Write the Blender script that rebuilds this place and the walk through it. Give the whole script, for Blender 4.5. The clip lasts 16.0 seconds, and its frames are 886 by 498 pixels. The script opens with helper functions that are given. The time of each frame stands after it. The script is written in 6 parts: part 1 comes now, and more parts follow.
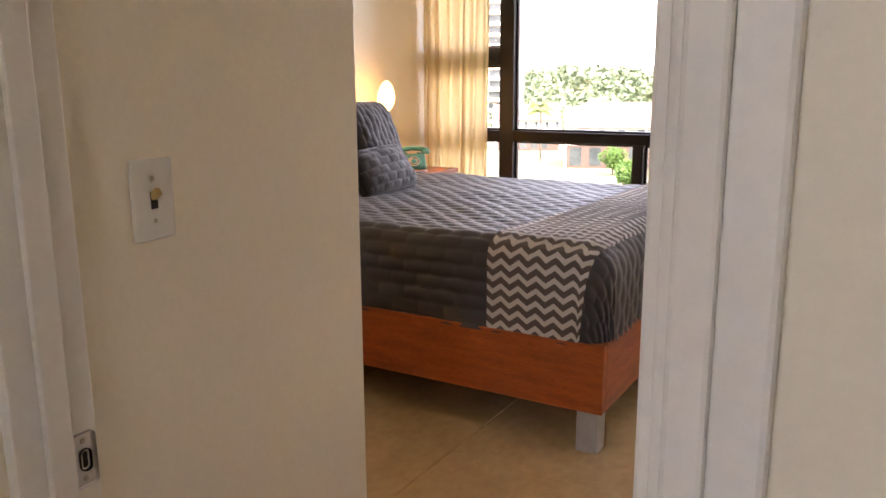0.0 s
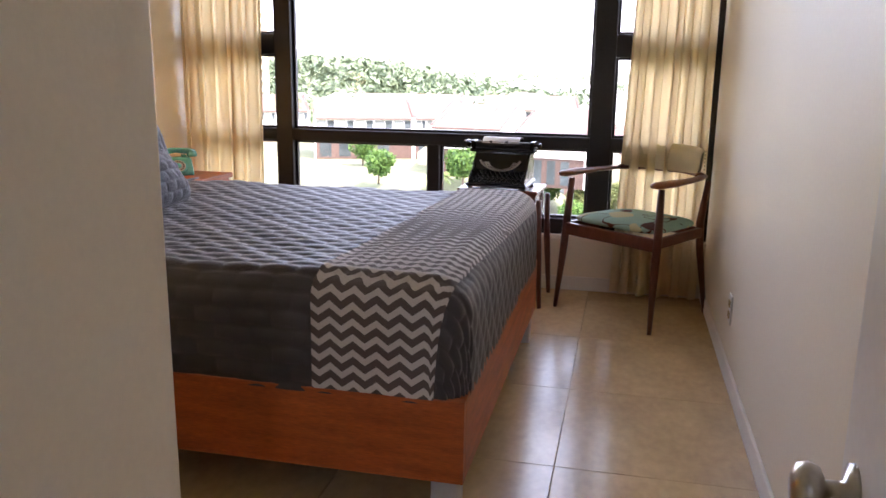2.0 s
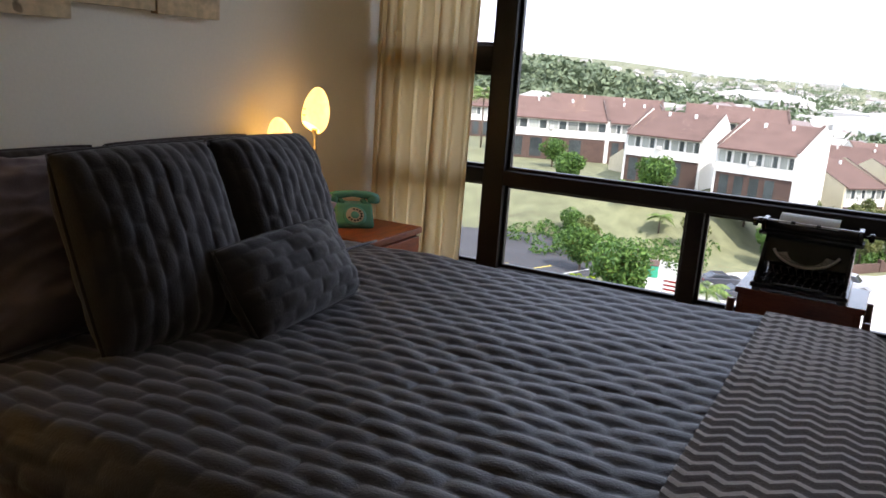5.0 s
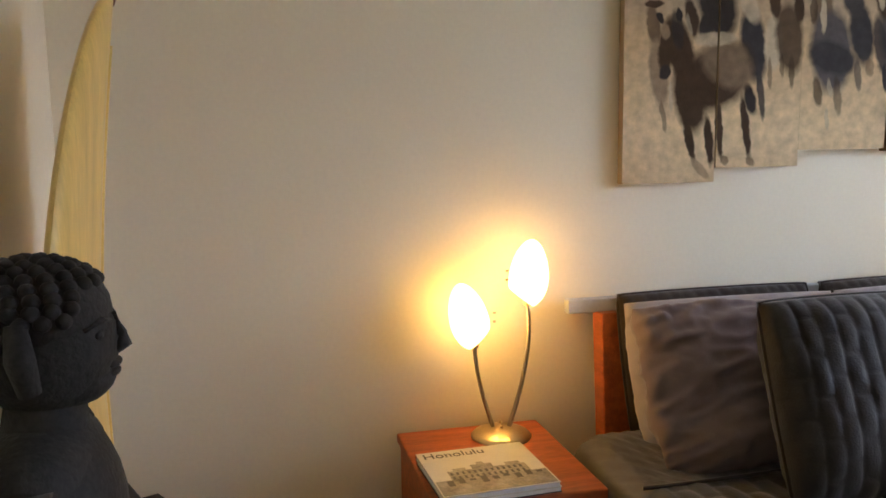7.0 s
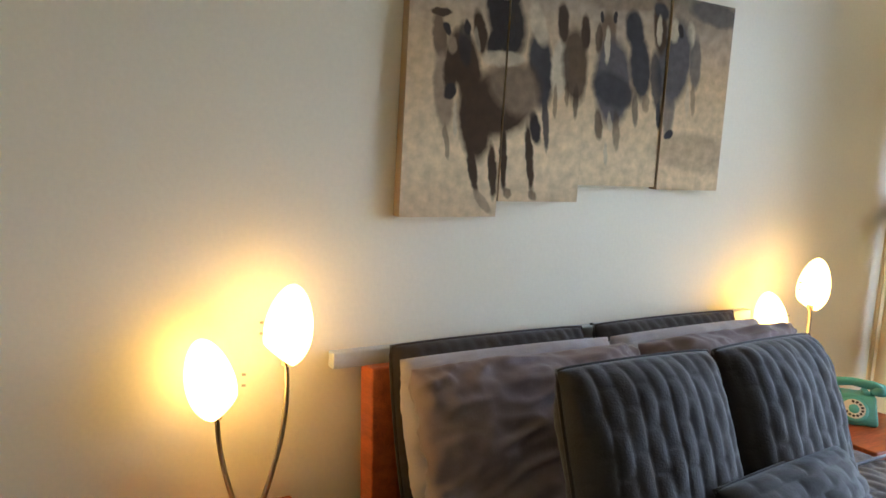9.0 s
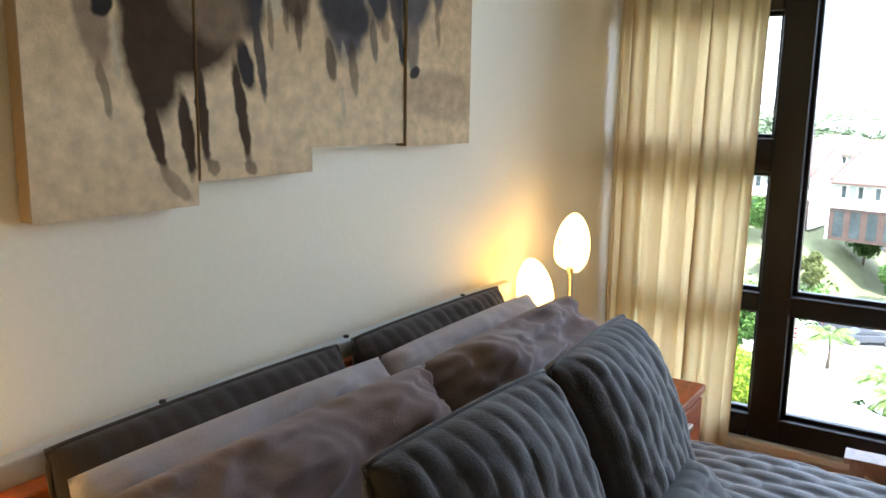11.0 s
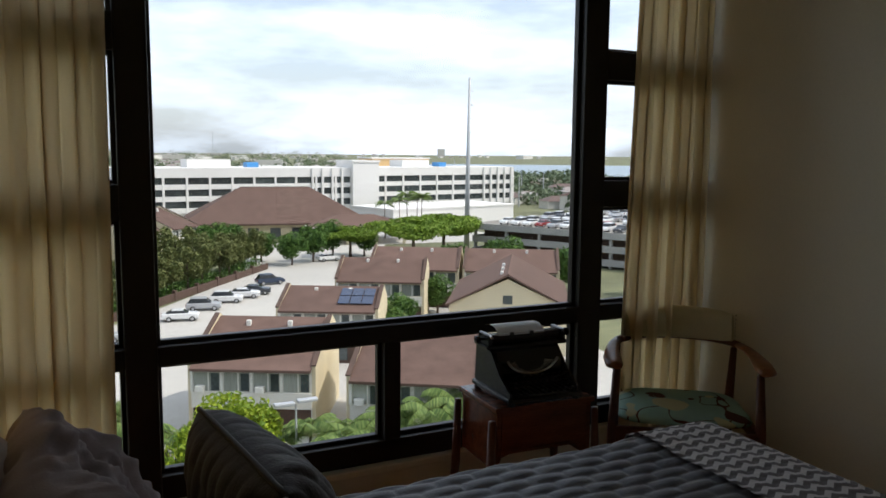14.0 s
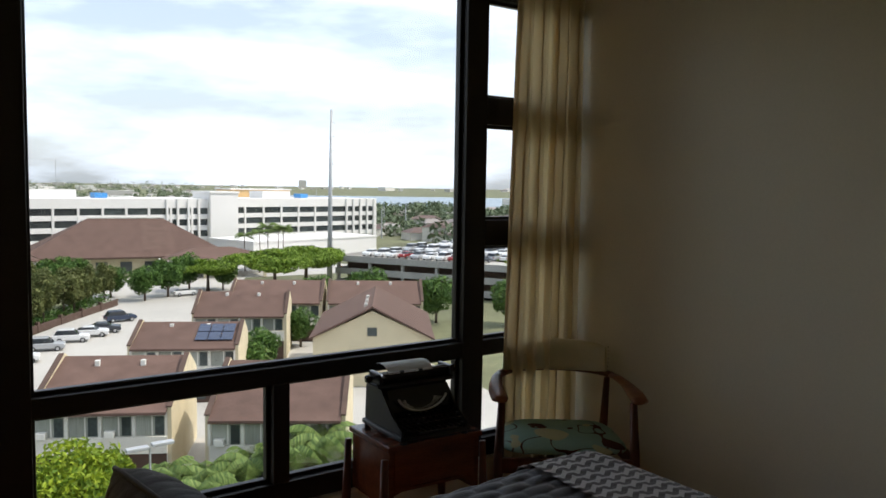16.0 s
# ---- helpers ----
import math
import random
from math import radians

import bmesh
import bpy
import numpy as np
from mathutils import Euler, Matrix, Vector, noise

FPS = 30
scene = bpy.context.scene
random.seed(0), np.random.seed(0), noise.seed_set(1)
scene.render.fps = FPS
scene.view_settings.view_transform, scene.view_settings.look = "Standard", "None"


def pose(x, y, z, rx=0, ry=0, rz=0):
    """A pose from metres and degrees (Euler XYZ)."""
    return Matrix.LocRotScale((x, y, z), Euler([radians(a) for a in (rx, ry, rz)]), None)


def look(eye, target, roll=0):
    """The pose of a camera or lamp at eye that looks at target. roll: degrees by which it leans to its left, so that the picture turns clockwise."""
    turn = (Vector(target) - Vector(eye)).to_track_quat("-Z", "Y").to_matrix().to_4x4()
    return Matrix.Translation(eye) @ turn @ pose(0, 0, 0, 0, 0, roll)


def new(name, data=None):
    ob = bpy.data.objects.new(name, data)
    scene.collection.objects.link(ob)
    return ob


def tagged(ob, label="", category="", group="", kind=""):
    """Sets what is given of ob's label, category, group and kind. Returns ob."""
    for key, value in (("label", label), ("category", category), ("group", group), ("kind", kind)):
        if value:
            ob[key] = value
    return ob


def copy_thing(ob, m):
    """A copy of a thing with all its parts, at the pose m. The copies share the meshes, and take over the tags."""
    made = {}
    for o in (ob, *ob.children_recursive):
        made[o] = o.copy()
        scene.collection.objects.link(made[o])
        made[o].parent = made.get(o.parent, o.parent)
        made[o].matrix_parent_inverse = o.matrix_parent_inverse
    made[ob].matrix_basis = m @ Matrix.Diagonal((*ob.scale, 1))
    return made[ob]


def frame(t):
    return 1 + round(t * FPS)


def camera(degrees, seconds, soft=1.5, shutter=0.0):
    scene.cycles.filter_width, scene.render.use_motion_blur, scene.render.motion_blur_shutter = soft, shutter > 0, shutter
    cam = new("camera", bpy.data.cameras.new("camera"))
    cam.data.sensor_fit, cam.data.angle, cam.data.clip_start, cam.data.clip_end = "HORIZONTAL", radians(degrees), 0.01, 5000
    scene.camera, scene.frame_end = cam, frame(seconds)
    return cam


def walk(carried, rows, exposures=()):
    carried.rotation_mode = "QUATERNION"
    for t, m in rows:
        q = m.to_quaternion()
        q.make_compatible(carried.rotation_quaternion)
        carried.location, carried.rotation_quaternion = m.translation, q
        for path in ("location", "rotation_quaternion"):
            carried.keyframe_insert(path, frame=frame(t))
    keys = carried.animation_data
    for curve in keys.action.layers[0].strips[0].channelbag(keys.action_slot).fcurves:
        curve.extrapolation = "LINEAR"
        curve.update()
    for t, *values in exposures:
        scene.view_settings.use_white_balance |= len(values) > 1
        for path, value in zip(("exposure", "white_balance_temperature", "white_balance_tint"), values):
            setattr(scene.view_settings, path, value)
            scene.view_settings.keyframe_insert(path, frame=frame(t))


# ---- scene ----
cam = camera(58.3, 16.0, soft=1.6)
PATH = [
    (0, (2.867, -2.26, 1.13), (1.863, -0.58, 0.716), -0.3),
    (0.5, (2.705, -2.174, 1.146), (1.663, -0.521, 0.722), 1.7),
    (1, (2.603, -2.102, 1.153), (1.718, -0.365, 0.707), 2.1),
    (1.5, (2.542, -1.927, 1.107), (1.879, -0.09, 0.676), 1.1),
    (2, (2.468, -1.855, 1.137), (2.035, 0.049, 0.703), 0.8),
    (2.5, (2.391, -1.729, 1.177), (2.116, 0.205, 0.746), 1.0),
    (3, (2.269, -1.508, 1.15), (2.167, 0.455, 0.78), 1.9),
    (3.2, (2.334, -1.415, 1.143), (2.251, 0.552, 0.79), 2.2),
    (5.3, (1.885, -0.801, 1.27), (0.759, 0.787, 0.813), 1.5),
    (5.5, (1.922, -0.863, 1.28), (0.6, 0.579, 0.863), -0.3),
    (6, (1.892, -0.835, 1.334), (0.248, 0.234, 0.943), -0.4),
    (6.5, (1.97, -0.893, 1.368), (0.157, -0.123, 1.022), -0.3),
    (7, (2.012, -0.84, 1.38), (0.087, -0.37, 1.112), -0.8),
    (7.5, (1.958, -0.847, 1.434), (0.019, -0.438, 1.163), -0.1),
    (8, (1.942, -0.75, 1.489), (0.014, -0.306, 1.193), 0.1),
    (8.5, (1.787, -0.799, 1.495), (-0.026, -0.01, 1.192), 2.4),
    (9, (1.64, -0.766, 1.45), (-0.023, 0.309, 1.17), 3.4),
    (9.2, (1.631, -0.731, 1.411), (0.006, 0.406, 1.158), 2.5),
    (11.3, (0.92, -0.372, 1.423), (0.068, 1.397, 1.044), 1.8),
    (11.5, (0.83, -0.327, 1.42), (0.161, 1.517, 1.031), 2.4),
    (12, (0.682, -0.252, 1.403), (0.514, 1.703, 1.014), 3.3),
    (12.5, (0.604, -0.272, 1.42), (0.891, 1.678, 1.079), 2.5),
    (13, (0.493, -0.312, 1.427), (1.129, 1.56, 1.125), 2.3),
    (13.5, (0.431, -0.31, 1.423), (1.193, 1.525, 1.196), 1.3),
    (14, (0.327, -0.273, 1.441), (1.219, 1.501, 1.202), 0.5),
    (14.5, (0.258, -0.238, 1.448), (1.26, 1.474, 1.196), 0.3),
    (15, (0.233, -0.196, 1.463), (1.307, 1.474, 1.226), 1.0),
    (15.5, (0.202, -0.171, 1.461), (1.328, 1.467, 1.243), 1.1),
    (16, (0.22, -0.265, 1.476), (1.408, 1.336, 1.32), 0.9),
]
EXPOSURES = [(0.0, 3.6, 7200, 32), (1.0, 3.25, 6800, 32), (3.0, 3.05, 6200, 29), (4.6, 1.8, 6300, 23), (5.5, 1.4, 6400, 22), (6.0, 2.15, 6300, 21), (6.5, 2.9, 6300, 20), (7.0, 3.2, 6200, 20),
             (8.5, 3.2, 5700, 14), (9.2, 3.2, 5700, 13), (11.3, 2.95, 6000, 13), (11.8, 2.15, 6200, 13), (12.5, 1.0, 6500, 13), (13.5, 0.35, 6600, 14), (16.0, 0.45, 6700, 14)]
walk(cam, [(t, look(eye, target, roll)) for t, eye, target, roll in PATH], EXPOSURES)

# world and sun: the sun stands high behind the building, to its right
SUN_DIR = Vector((0.62, -0.42, 1.0)).normalized()
world = bpy.data.worlds.new("world")
scene.world = world
world.use_nodes = True
wn, wl = world.node_tree.nodes, world.node_tree.links
sky = wn.new("ShaderNodeTexSky")
sky.sky_type = 'NISHITA'
sky.sun_disc = False
sky.sun_elevation = math.asin(SUN_DIR.z)
sky.sun_rotation = math.atan2(SUN_DIR.x, SUN_DIR.y)
sky.air_density, sky.dust_density = 1.0, 2.5
wc = wn.new("ShaderNodeTexCoord")
wm = wn.new("ShaderNodeMapping")
wm.inputs['Scale'].default_value = (1.6, 1.6, 6.5)
wnoise = wn.new("ShaderNodeTexNoise")
wnoise.inputs['Scale'].default_value = 2.1
wnoise.inputs['Detail'].default_value = 7.0
wnoise.inputs['Roughness'].default_value = 0.55
wramp = wn.new("ShaderNodeValToRGB")
wramp.color_ramp.elements[0].position, wramp.color_ramp.elements[1].position = 0.42, 0.62
wramp.color_ramp.elements[0].color = (0.34, 0.34, 0.34, 1)
wmix = wn.new("ShaderNodeMixRGB")
wmix.inputs[2].default_value = (6.2, 7.1, 8.2, 1)
wl.new(wc.outputs['Generated'], wm.inputs[0])
wl.new(wm.outputs[0], wnoise.inputs['Vector'])
wl.new(wnoise.outputs['Fac'], wramp.inputs[0])
wl.new(wramp.outputs[0], wmix.inputs[0])
wl.new(sky.outputs[0], wmix.inputs[1])
wl.new(wmix.outputs[0], wn['Background'].inputs[0])
wn['Background'].inputs[1].default_value = 0.15
sun = new("sun", bpy.data.lights.new("sun", 'SUN'))
sun.data.energy, sun.data.angle, sun.data.color = 2.6, radians(0.6), (1.0, 0.95, 0.87)
sun.matrix_world = look(SUN_DIR * 100, (0, 0, 0))


# ---- materials ----
def mat(name, color, rough=0.6, metal=0.0, var=0.12, scale=6.0, fine=60.0, bump=0.1, spec=0.5, per=0.0, sheen=0.0, stretch=(1, 1, 1)):
    """A surface with blotches at one scale, grain at another, and fine relief; per: difference from object to object."""
    m = bpy.data.materials.new(name)
    m.use_nodes = True
    n, l = m.node_tree.nodes, m.node_tree.links
    b = n['Principled BSDF']
    tc = n.new("ShaderNodeTexCoord")
    mp = n.new("ShaderNodeMapping")
    mp.inputs['Scale'].default_value = stretch
    l.new(tc.outputs['Object'], mp.inputs[0])
    a = n.new("ShaderNodeTexNoise")
    a.inputs['Scale'].default_value, a.inputs['Detail'].default_value = scale, 4.0
    f = n.new("ShaderNodeTexNoise")
    f.inputs['Scale'].default_value, f.inputs['Detail'].default_value = fine, 3.0
    l.new(mp.outputs[0], a.inputs['Vector'])
    l.new(mp.outputs[0], f.inputs['Vector'])
    add = n.new("ShaderNodeMath")
    add.operation = 'MULTIPLY_ADD'
    add.inputs[1].default_value = 0.6
    l.new(a.outputs['Fac'], add.inputs[0])
    half = n.new("ShaderNodeMath")
    half.operation = 'MULTIPLY'
    half.inputs[1].default_value = 0.4
    l.new(f.outputs['Fac'], half.inputs[0])
    l.new(half.outputs[0], add.inputs[2])
    r = n.new("ShaderNodeValToRGB")
    lo = [max(0.0, c * (1 - 2.2 * var)) for c in color]
    hi = [min(1.0, c * (1 + 2.2 * var)) for c in color]
    r.color_ramp.elements[0].position, r.color_ramp.elements[1].position = 0.25, 0.75
    r.color_ramp.elements[0].color, r.color_ramp.elements[1].color = (*lo, 1), (*hi, 1)
    l.new(add.outputs[0], r.inputs[0])
    out = r.outputs[0]
    if per:
        oi = n.new("ShaderNodeObjectInfo")
        hs = n.new("ShaderNodeHueSaturation")
        mr = n.new("ShaderNodeMapRange")
        mr.inputs['To Min'].default_value, mr.inputs['To Max'].default_value = 1 - per, 1 + per
        l.new(oi.outputs['Random'], mr.inputs[0])
        l.new(mr.outputs[0], hs.inputs['Value'])
        l.new(out, hs.inputs['Color'])
        out = hs.outputs[0]
    l.new(out, b.inputs['Base Color'])
    b.inputs['Roughness'].default_value, b.inputs['Metallic'].default_value = rough, metal
    b.inputs['Specular IOR Level'].default_value = spec
    if sheen:
        b.inputs['Sheen Weight'].default_value = sheen
    if bump:
        bp = n.new("ShaderNodeBump")
        bp.inputs['Strength'].default_value, bp.inputs['Distance'].default_value = bump, 0.004
        l.new(f.outputs['Fac'], bp.inputs['Height'])
        l.new(bp.outputs[0], b.inputs['Normal'])
    return m


def wood(name, color, rough=0.35, stretch=(1, 8, 8), var=0.25, bump=0.06):
    return mat(name, color, rough, 0, var, 5, 40, bump, stretch=stretch)


def glow(name, color, power, rough=0.3):
    m = mat(name, (0.9, 0.85, 0.7), rough, bump=0)
    b = m.node_tree.nodes['Principled BSDF']
    b.inputs['Emission Color'].default_value = (*color, 1)
    b.inputs['Emission Strength'].default_value = power
    return m


def glass(name, tint=(1, 1, 1)):
    m = bpy.data.materials.new(name)
    m.use_nodes = True
    n, l = m.node_tree.nodes, m.node_tree.links
    n.remove(n['Principled BSDF'])
    t, g, x, fr = (n.new("ShaderNode" + k) for k in ("BsdfTransparent", "BsdfGlossy", "MixShader", "Fresnel"))
    t.inputs[0].default_value = (*tint, 1)
    g.inputs['Roughness'].default_value = 0.02
    fr.inputs[0].default_value = 1.25
    l.new(fr.outputs[0], x.inputs[0])
    l.new(t.outputs[0], x.inputs[1])
    l.new(g.outputs[0], x.inputs[2])
    l.new(x.outputs[0], n['Material Output'].inputs[0])
    return m


def cloth(name, color, trans=0.35, var=0.08):
    """Thin cloth that lets some light through."""
    m = mat(name, color, 0.9, 0, var, 5, 220, 0.25, spec=0.1)
    n, l = m.node_tree.nodes, m.node_tree.links
    t, x = n.new("ShaderNodeBsdfTranslucent"), n.new("ShaderNodeMixShader")
    t.inputs[0].default_value = (*color, 1)
    x.inputs[0].default_value = trans
    l.new(n['Principled BSDF'].outputs[0], x.inputs[1])
    l.new(t.outputs[0], x.inputs[2])
    l.new(x.outputs[0], n['Material Output'].inputs[0])
    return m


M_WALL = mat("wall_paint", (0.84, 0.765, 0.605), 0.46, 0, 0.025, 1.5, 90, 0.10)
M_WHITE = mat("white_gloss_paint", (0.80, 0.77, 0.70), 0.35, 0, 0.03, 3, 60, 0.06)
M_CEIL = mat("ceiling_paint", (0.80, 0.78, 0.73), 0.9, 0, 0.03, 2, 120, 0.3)
M_FRAME = mat("dark_bronze_aluminium", (0.022, 0.018, 0.016), 0.42, 0.3, 0.2, 4, 90, 0.05)
M_GASKET = mat("black_rubber", (0.012, 0.012, 0.012), 0.6)
M_GLASS = glass("window_glass", (0.97, 0.985, 0.98))
M_CURTAIN = cloth("cream_curtain_cloth", (0.91, 0.80, 0.60), 0.68)
M_ORANGE = wood("cherry_veneer", (0.41, 0.092, 0.020), 0.42)
M_ORANGE_Y = wood("cherry_veneer_across", (0.41, 0.092, 0.020), 0.42, stretch=(8, 1, 8))
M_TEAK = wood("dark_teak", (0.115, 0.032, 0.016), 0.35, stretch=(6, 6, 1))
M_TEAK_ARM = wood("worn_teak_arm", (0.24, 0.085, 0.035), 0.32, stretch=(6, 6, 1))
M_MAHOG = wood("mahogany_veneer", (0.15, 0.042, 0.018), 0.22, stretch=(1, 6, 6))
M_SILVER = mat("silver_paint", (0.50, 0.52, 0.54), 0.4, 0.25, 0.06, 10, 120, 0.05)
M_STEEL = mat("brushed_steel", (0.60, 0.58, 0.55), 0.28, 1.0, 0.06, 12, 150, 0.04)
M_NICKEL = mat("brushed_nickel", (0.46, 0.41, 0.33), 0.32, 1.0, 0.08, 12, 150, 0.05)
M_BRASSY = mat("warm_nickel_dish", (0.62, 0.50, 0.30), 0.3, 1.0, 0.08, 12, 150, 0.05)
M_QUILT = mat("charcoal_quilted_cotton", (0.038, 0.034, 0.042), 0.50, 0, 0.10, 5, 260, 0.35, 0.45, sheen=0.35)
M_CUSH = mat("dark_charcoal_cushion", (0.029, 0.023, 0.023), 0.72, 0, 0.10, 6, 240, 0.3, 0.3, sheen=0.3)
M_BROWN = mat("dark_brown_sham", (0.040, 0.030, 0.026), 0.85, 0, 0.12, 6, 240, 0.3, 0.2, sheen=0.15)
M_MAUVE = mat("mauve_grey_cotton", (0.220, 0.163, 0.158), 0.88, 0, 0.07, 5, 300, 0.25, 0.2, sheen=0.2)
M_GREYP = mat("pale_grey_cotton", (0.40, 0.355, 0.36), 0.88, 0, 0.06, 5, 300, 0.25, 0.2, sheen=0.2)
M_SHEET = mat("mauve_fitted_sheet", (0.27, 0.20, 0.18), 0.9, 0, 0.08, 5, 250, 0.3, 0.2)
M_BLACK = mat("black_enamel", (0.010, 0.010, 0.011), 0.22, 0.0, 0.2, 8, 90, 0.06)
M_BLACKM = mat("black_key_tops", (0.02, 0.02, 0.02), 0.35)
M_KEYRING = mat("nickel_key_rings", (0.5, 0.5, 0.48), 0.3, 0.9)
M_PAPER = mat("white_paper", (0.85, 0.85, 0.83), 0.8, 0, 0.02)
M_CREAMV = mat("cream_vinyl", (0.72, 0.64, 0.42), 0.4, 0, 0.05, 8, 150, 0.12)
M_STUD = mat("brass_stud", (0.25, 0.17, 0.07), 0.35, 0.9)
M_TURQ = mat("turquoise_plastic", (0.13, 0.46, 0.41), 0.25, 0, 0.03, bump=0)
M_DIALW = mat("clear_dial_white", (0.65, 0.62, 0.52), 0.3, 0, 0.03, bump=0)
M_STONE = mat("black_lava_stone", (0.022, 0.020, 0.019), 0.8, 0, 0.35, 9, 130, 0.5, 0.3)
M_SURF = wood("pale_yellow_varnished_wood", (0.72, 0.50, 0.15), 0.4, stretch=(5, 5, 0.6), var=0.10)
M_PLATE = mat("ivory_plastic", (0.74, 0.71, 0.64), 0.35, 0, 0.03, bump=0)
M_TOGGLE = mat("aged_ivory_plastic", (0.50, 0.36, 0.15), 0.4, 0, 0.06, bump=0)
M_CANVAS_EDGE = mat("canvas_edge", (0.42, 0.30, 0.17), 0.85, 0, 0.1, 6, 200, 0.3)
M_VENTB = mat("dark_vent", (0.03, 0.025, 0.02), 0.6)
M_LAMP = glow("lit_opal_glass_shade", (1.0, 0.57, 0.13), 1.0)


def tile_mat():
    m = mat("cream_travertine_tile", (0.60, 0.43, 0.235), 0.20, 0, 0.10, 3.5, 22, 0.03, per=0.05, stretch=(1.6, 1, 1))
    return m


M_TILE = tile_mat()
M_GROUT = mat("sand_grout", (0.55, 0.40, 0.22), 0.7, 0, 0.08)


def chevron_mat():
    m = mat("chevron_knit", (0.1, 0.1, 0.1), 0.9, 0, 0.1, 8, 300, 0.4, 0.2, sheen=0.3)
    n, l = m.node_tree.nodes, m.node_tree.links
    b = n['Principled BSDF']
    uv = n.new("ShaderNodeUVMap")
    sep = n.new("ShaderNodeSeparateXYZ")
    l.new(uv.outputs[0], sep.inputs[0])

    def op(kind, a, c=None):
        q = n.new("ShaderNodeMath")
        q.operation = kind
        for i, v in enumerate((a, c)):
            if v is None:
                continue
            if isinstance(v, (int, float)):
                q.inputs[i].default_value = v
            else:
                l.new(v, q.inputs[i])
        return q.outputs[0]
    zig = op('PINGPONG', op('DIVIDE', sep.outputs[0], 0.030), 1.0)
    s = op('FRACT', op('ADD', op('DIVIDE', sep.outputs[1], 0.040), op('MULTIPLY', zig, 0.55)))
    band = op('LESS_THAN', s, 0.46)
    nz = n.new("ShaderNodeTexNoise")
    nz.inputs['Scale'].default_value = 160
    dark, lite, mx = n.new("ShaderNodeMixRGB"), n.new("ShaderNodeMixRGB"), n.new("ShaderNodeMixRGB")
    dark.inputs[1].default_value, dark.inputs[2].default_value = (0.085, 0.066, 0.062, 1), (0.135, 0.112, 0.11, 1)
    lite.inputs[1].default_value, lite.inputs[2].default_value = (0.46, 0.42, 0.40, 1), (0.72, 0.68, 0.66, 1)
    for q in (dark, lite):
        l.new(nz.outputs['Fac'], q.inputs[0])
    l.new(band, mx.inputs[0])
    l.new(dark.outputs[0], mx.inputs[1])
    l.new(lite.outputs[0], mx.inputs[2])
    l.new(mx.outputs[0], b.inputs['Base Color'])
    return m


def seat_mat():
    """Sea-green cotton with loose brown and cream line motifs."""
    m = mat("sea_green_print_cotton", (0.30, 0.46, 0.38), 0.85, 0, 0.08, 8, 250, 0.25, 0.2)
    n, l = m.node_tree.nodes, m.node_tree.links
    b = n['Principled BSDF']
    base = b.inputs['Base Color'].links[0].from_socket
    tc = n.new("ShaderNodeTexCoord")
    for scale, lo, hi, col, seed in ((7.0, 0.485, 0.51, (0.10, 0.035, 0.02, 1), 0.0), (6.0, 0.62, 0.64, (0.55, 0.52, 0.30, 1), 4.0), (9.0, 0.66, 0.67, (0.09, 0.03, 0.02, 1), 9.0)):
        mp = n.new("ShaderNodeMapping")
        mp.inputs['Location'].default_value = (seed, seed, seed)
        w = n.new("ShaderNodeTexNoise")
        w.inputs['Scale'].default_value, w.inputs['Detail'].default_value = scale, 0.5
        r = n.new("ShaderNodeValToRGB")
        r.color_ramp.interpolation = 'CONSTANT'
        r.color_ramp.elements[0].color = (0, 0, 0, 1)
        r.color_ramp.elements[1].position, r.color_ramp.elements[1].color = lo, (1, 1, 1, 1)
        if hi < 0.6:
            e = r.color_ramp.elements.new(hi)
            e.color = (0, 0, 0, 1)
        x = n.new("ShaderNodeMixRGB")
        x.inputs[2].default_value = col
        l.new(tc.outputs['Object'], mp.inputs[0])
        l.new(mp.outputs[0], w.inputs['Vector'])
        l.new(w.outputs['Fac'], r.inputs[0])
        l.new(r.outputs[0], x.inputs[0])
        l.new(base, x.inputs[1])
        base = x.outputs[0]
    l.new(base, b.inputs['Base Color'])
    return m


M_CHEV = chevron_mat()
M_SEAT = seat_mat()


# ---- helpers of this scene ----
def part(name, bm, material, parent=None, label="", smooth=False):
    """Links a bmesh as one mesh object under a thing or a part."""
    me = bpy.data.meshes.new(name)
    if smooth:
        for f in bm.faces:
            f.smooth = True
    bm.to_mesh(me)
    bm.free()
    me.materials.append(material)
    ob = new(name, me)
    if parent is not None:
        ob.parent = parent
    if label:
        ob["label"] = label
    return ob


def thing(name, label, category, at=(0, 0, 0), rz=0.0, group="", kind=""):
    ob = new(name)
    ob.matrix_basis = pose(*at, 0, 0, rz)
    ob.empty_display_size = 0.1
    return tagged(ob, label, category, group, kind)


def box(x0, x1, y0, y1, z0, z1, bevel=0.0, bm=None, seg=2):
    own = bm is None
    b = bmesh.new()
    bmesh.ops.create_cube(b, size=1)
    for v in b.verts:
        v.co = ((x0 + x1) / 2 + v.co.x * (x1 - x0), (y0 + y1) / 2 + v.co.y * (y1 - y0), (z0 + z1) / 2 + v.co.z * (z1 - z0))
    if bevel:
        bmesh.ops.bevel(b, geom=b.edges[:], offset=bevel, segments=seg, affect='EDGES', profile=0.5)
    if own:
        return b
    return join(bm, b)


def join(bm, b):
    me = bpy.data.meshes.new("tmp")
    b.to_mesh(me)
    b.free()
    bm.from_mesh(me)
    bpy.data.meshes.remove(me)
    return bm


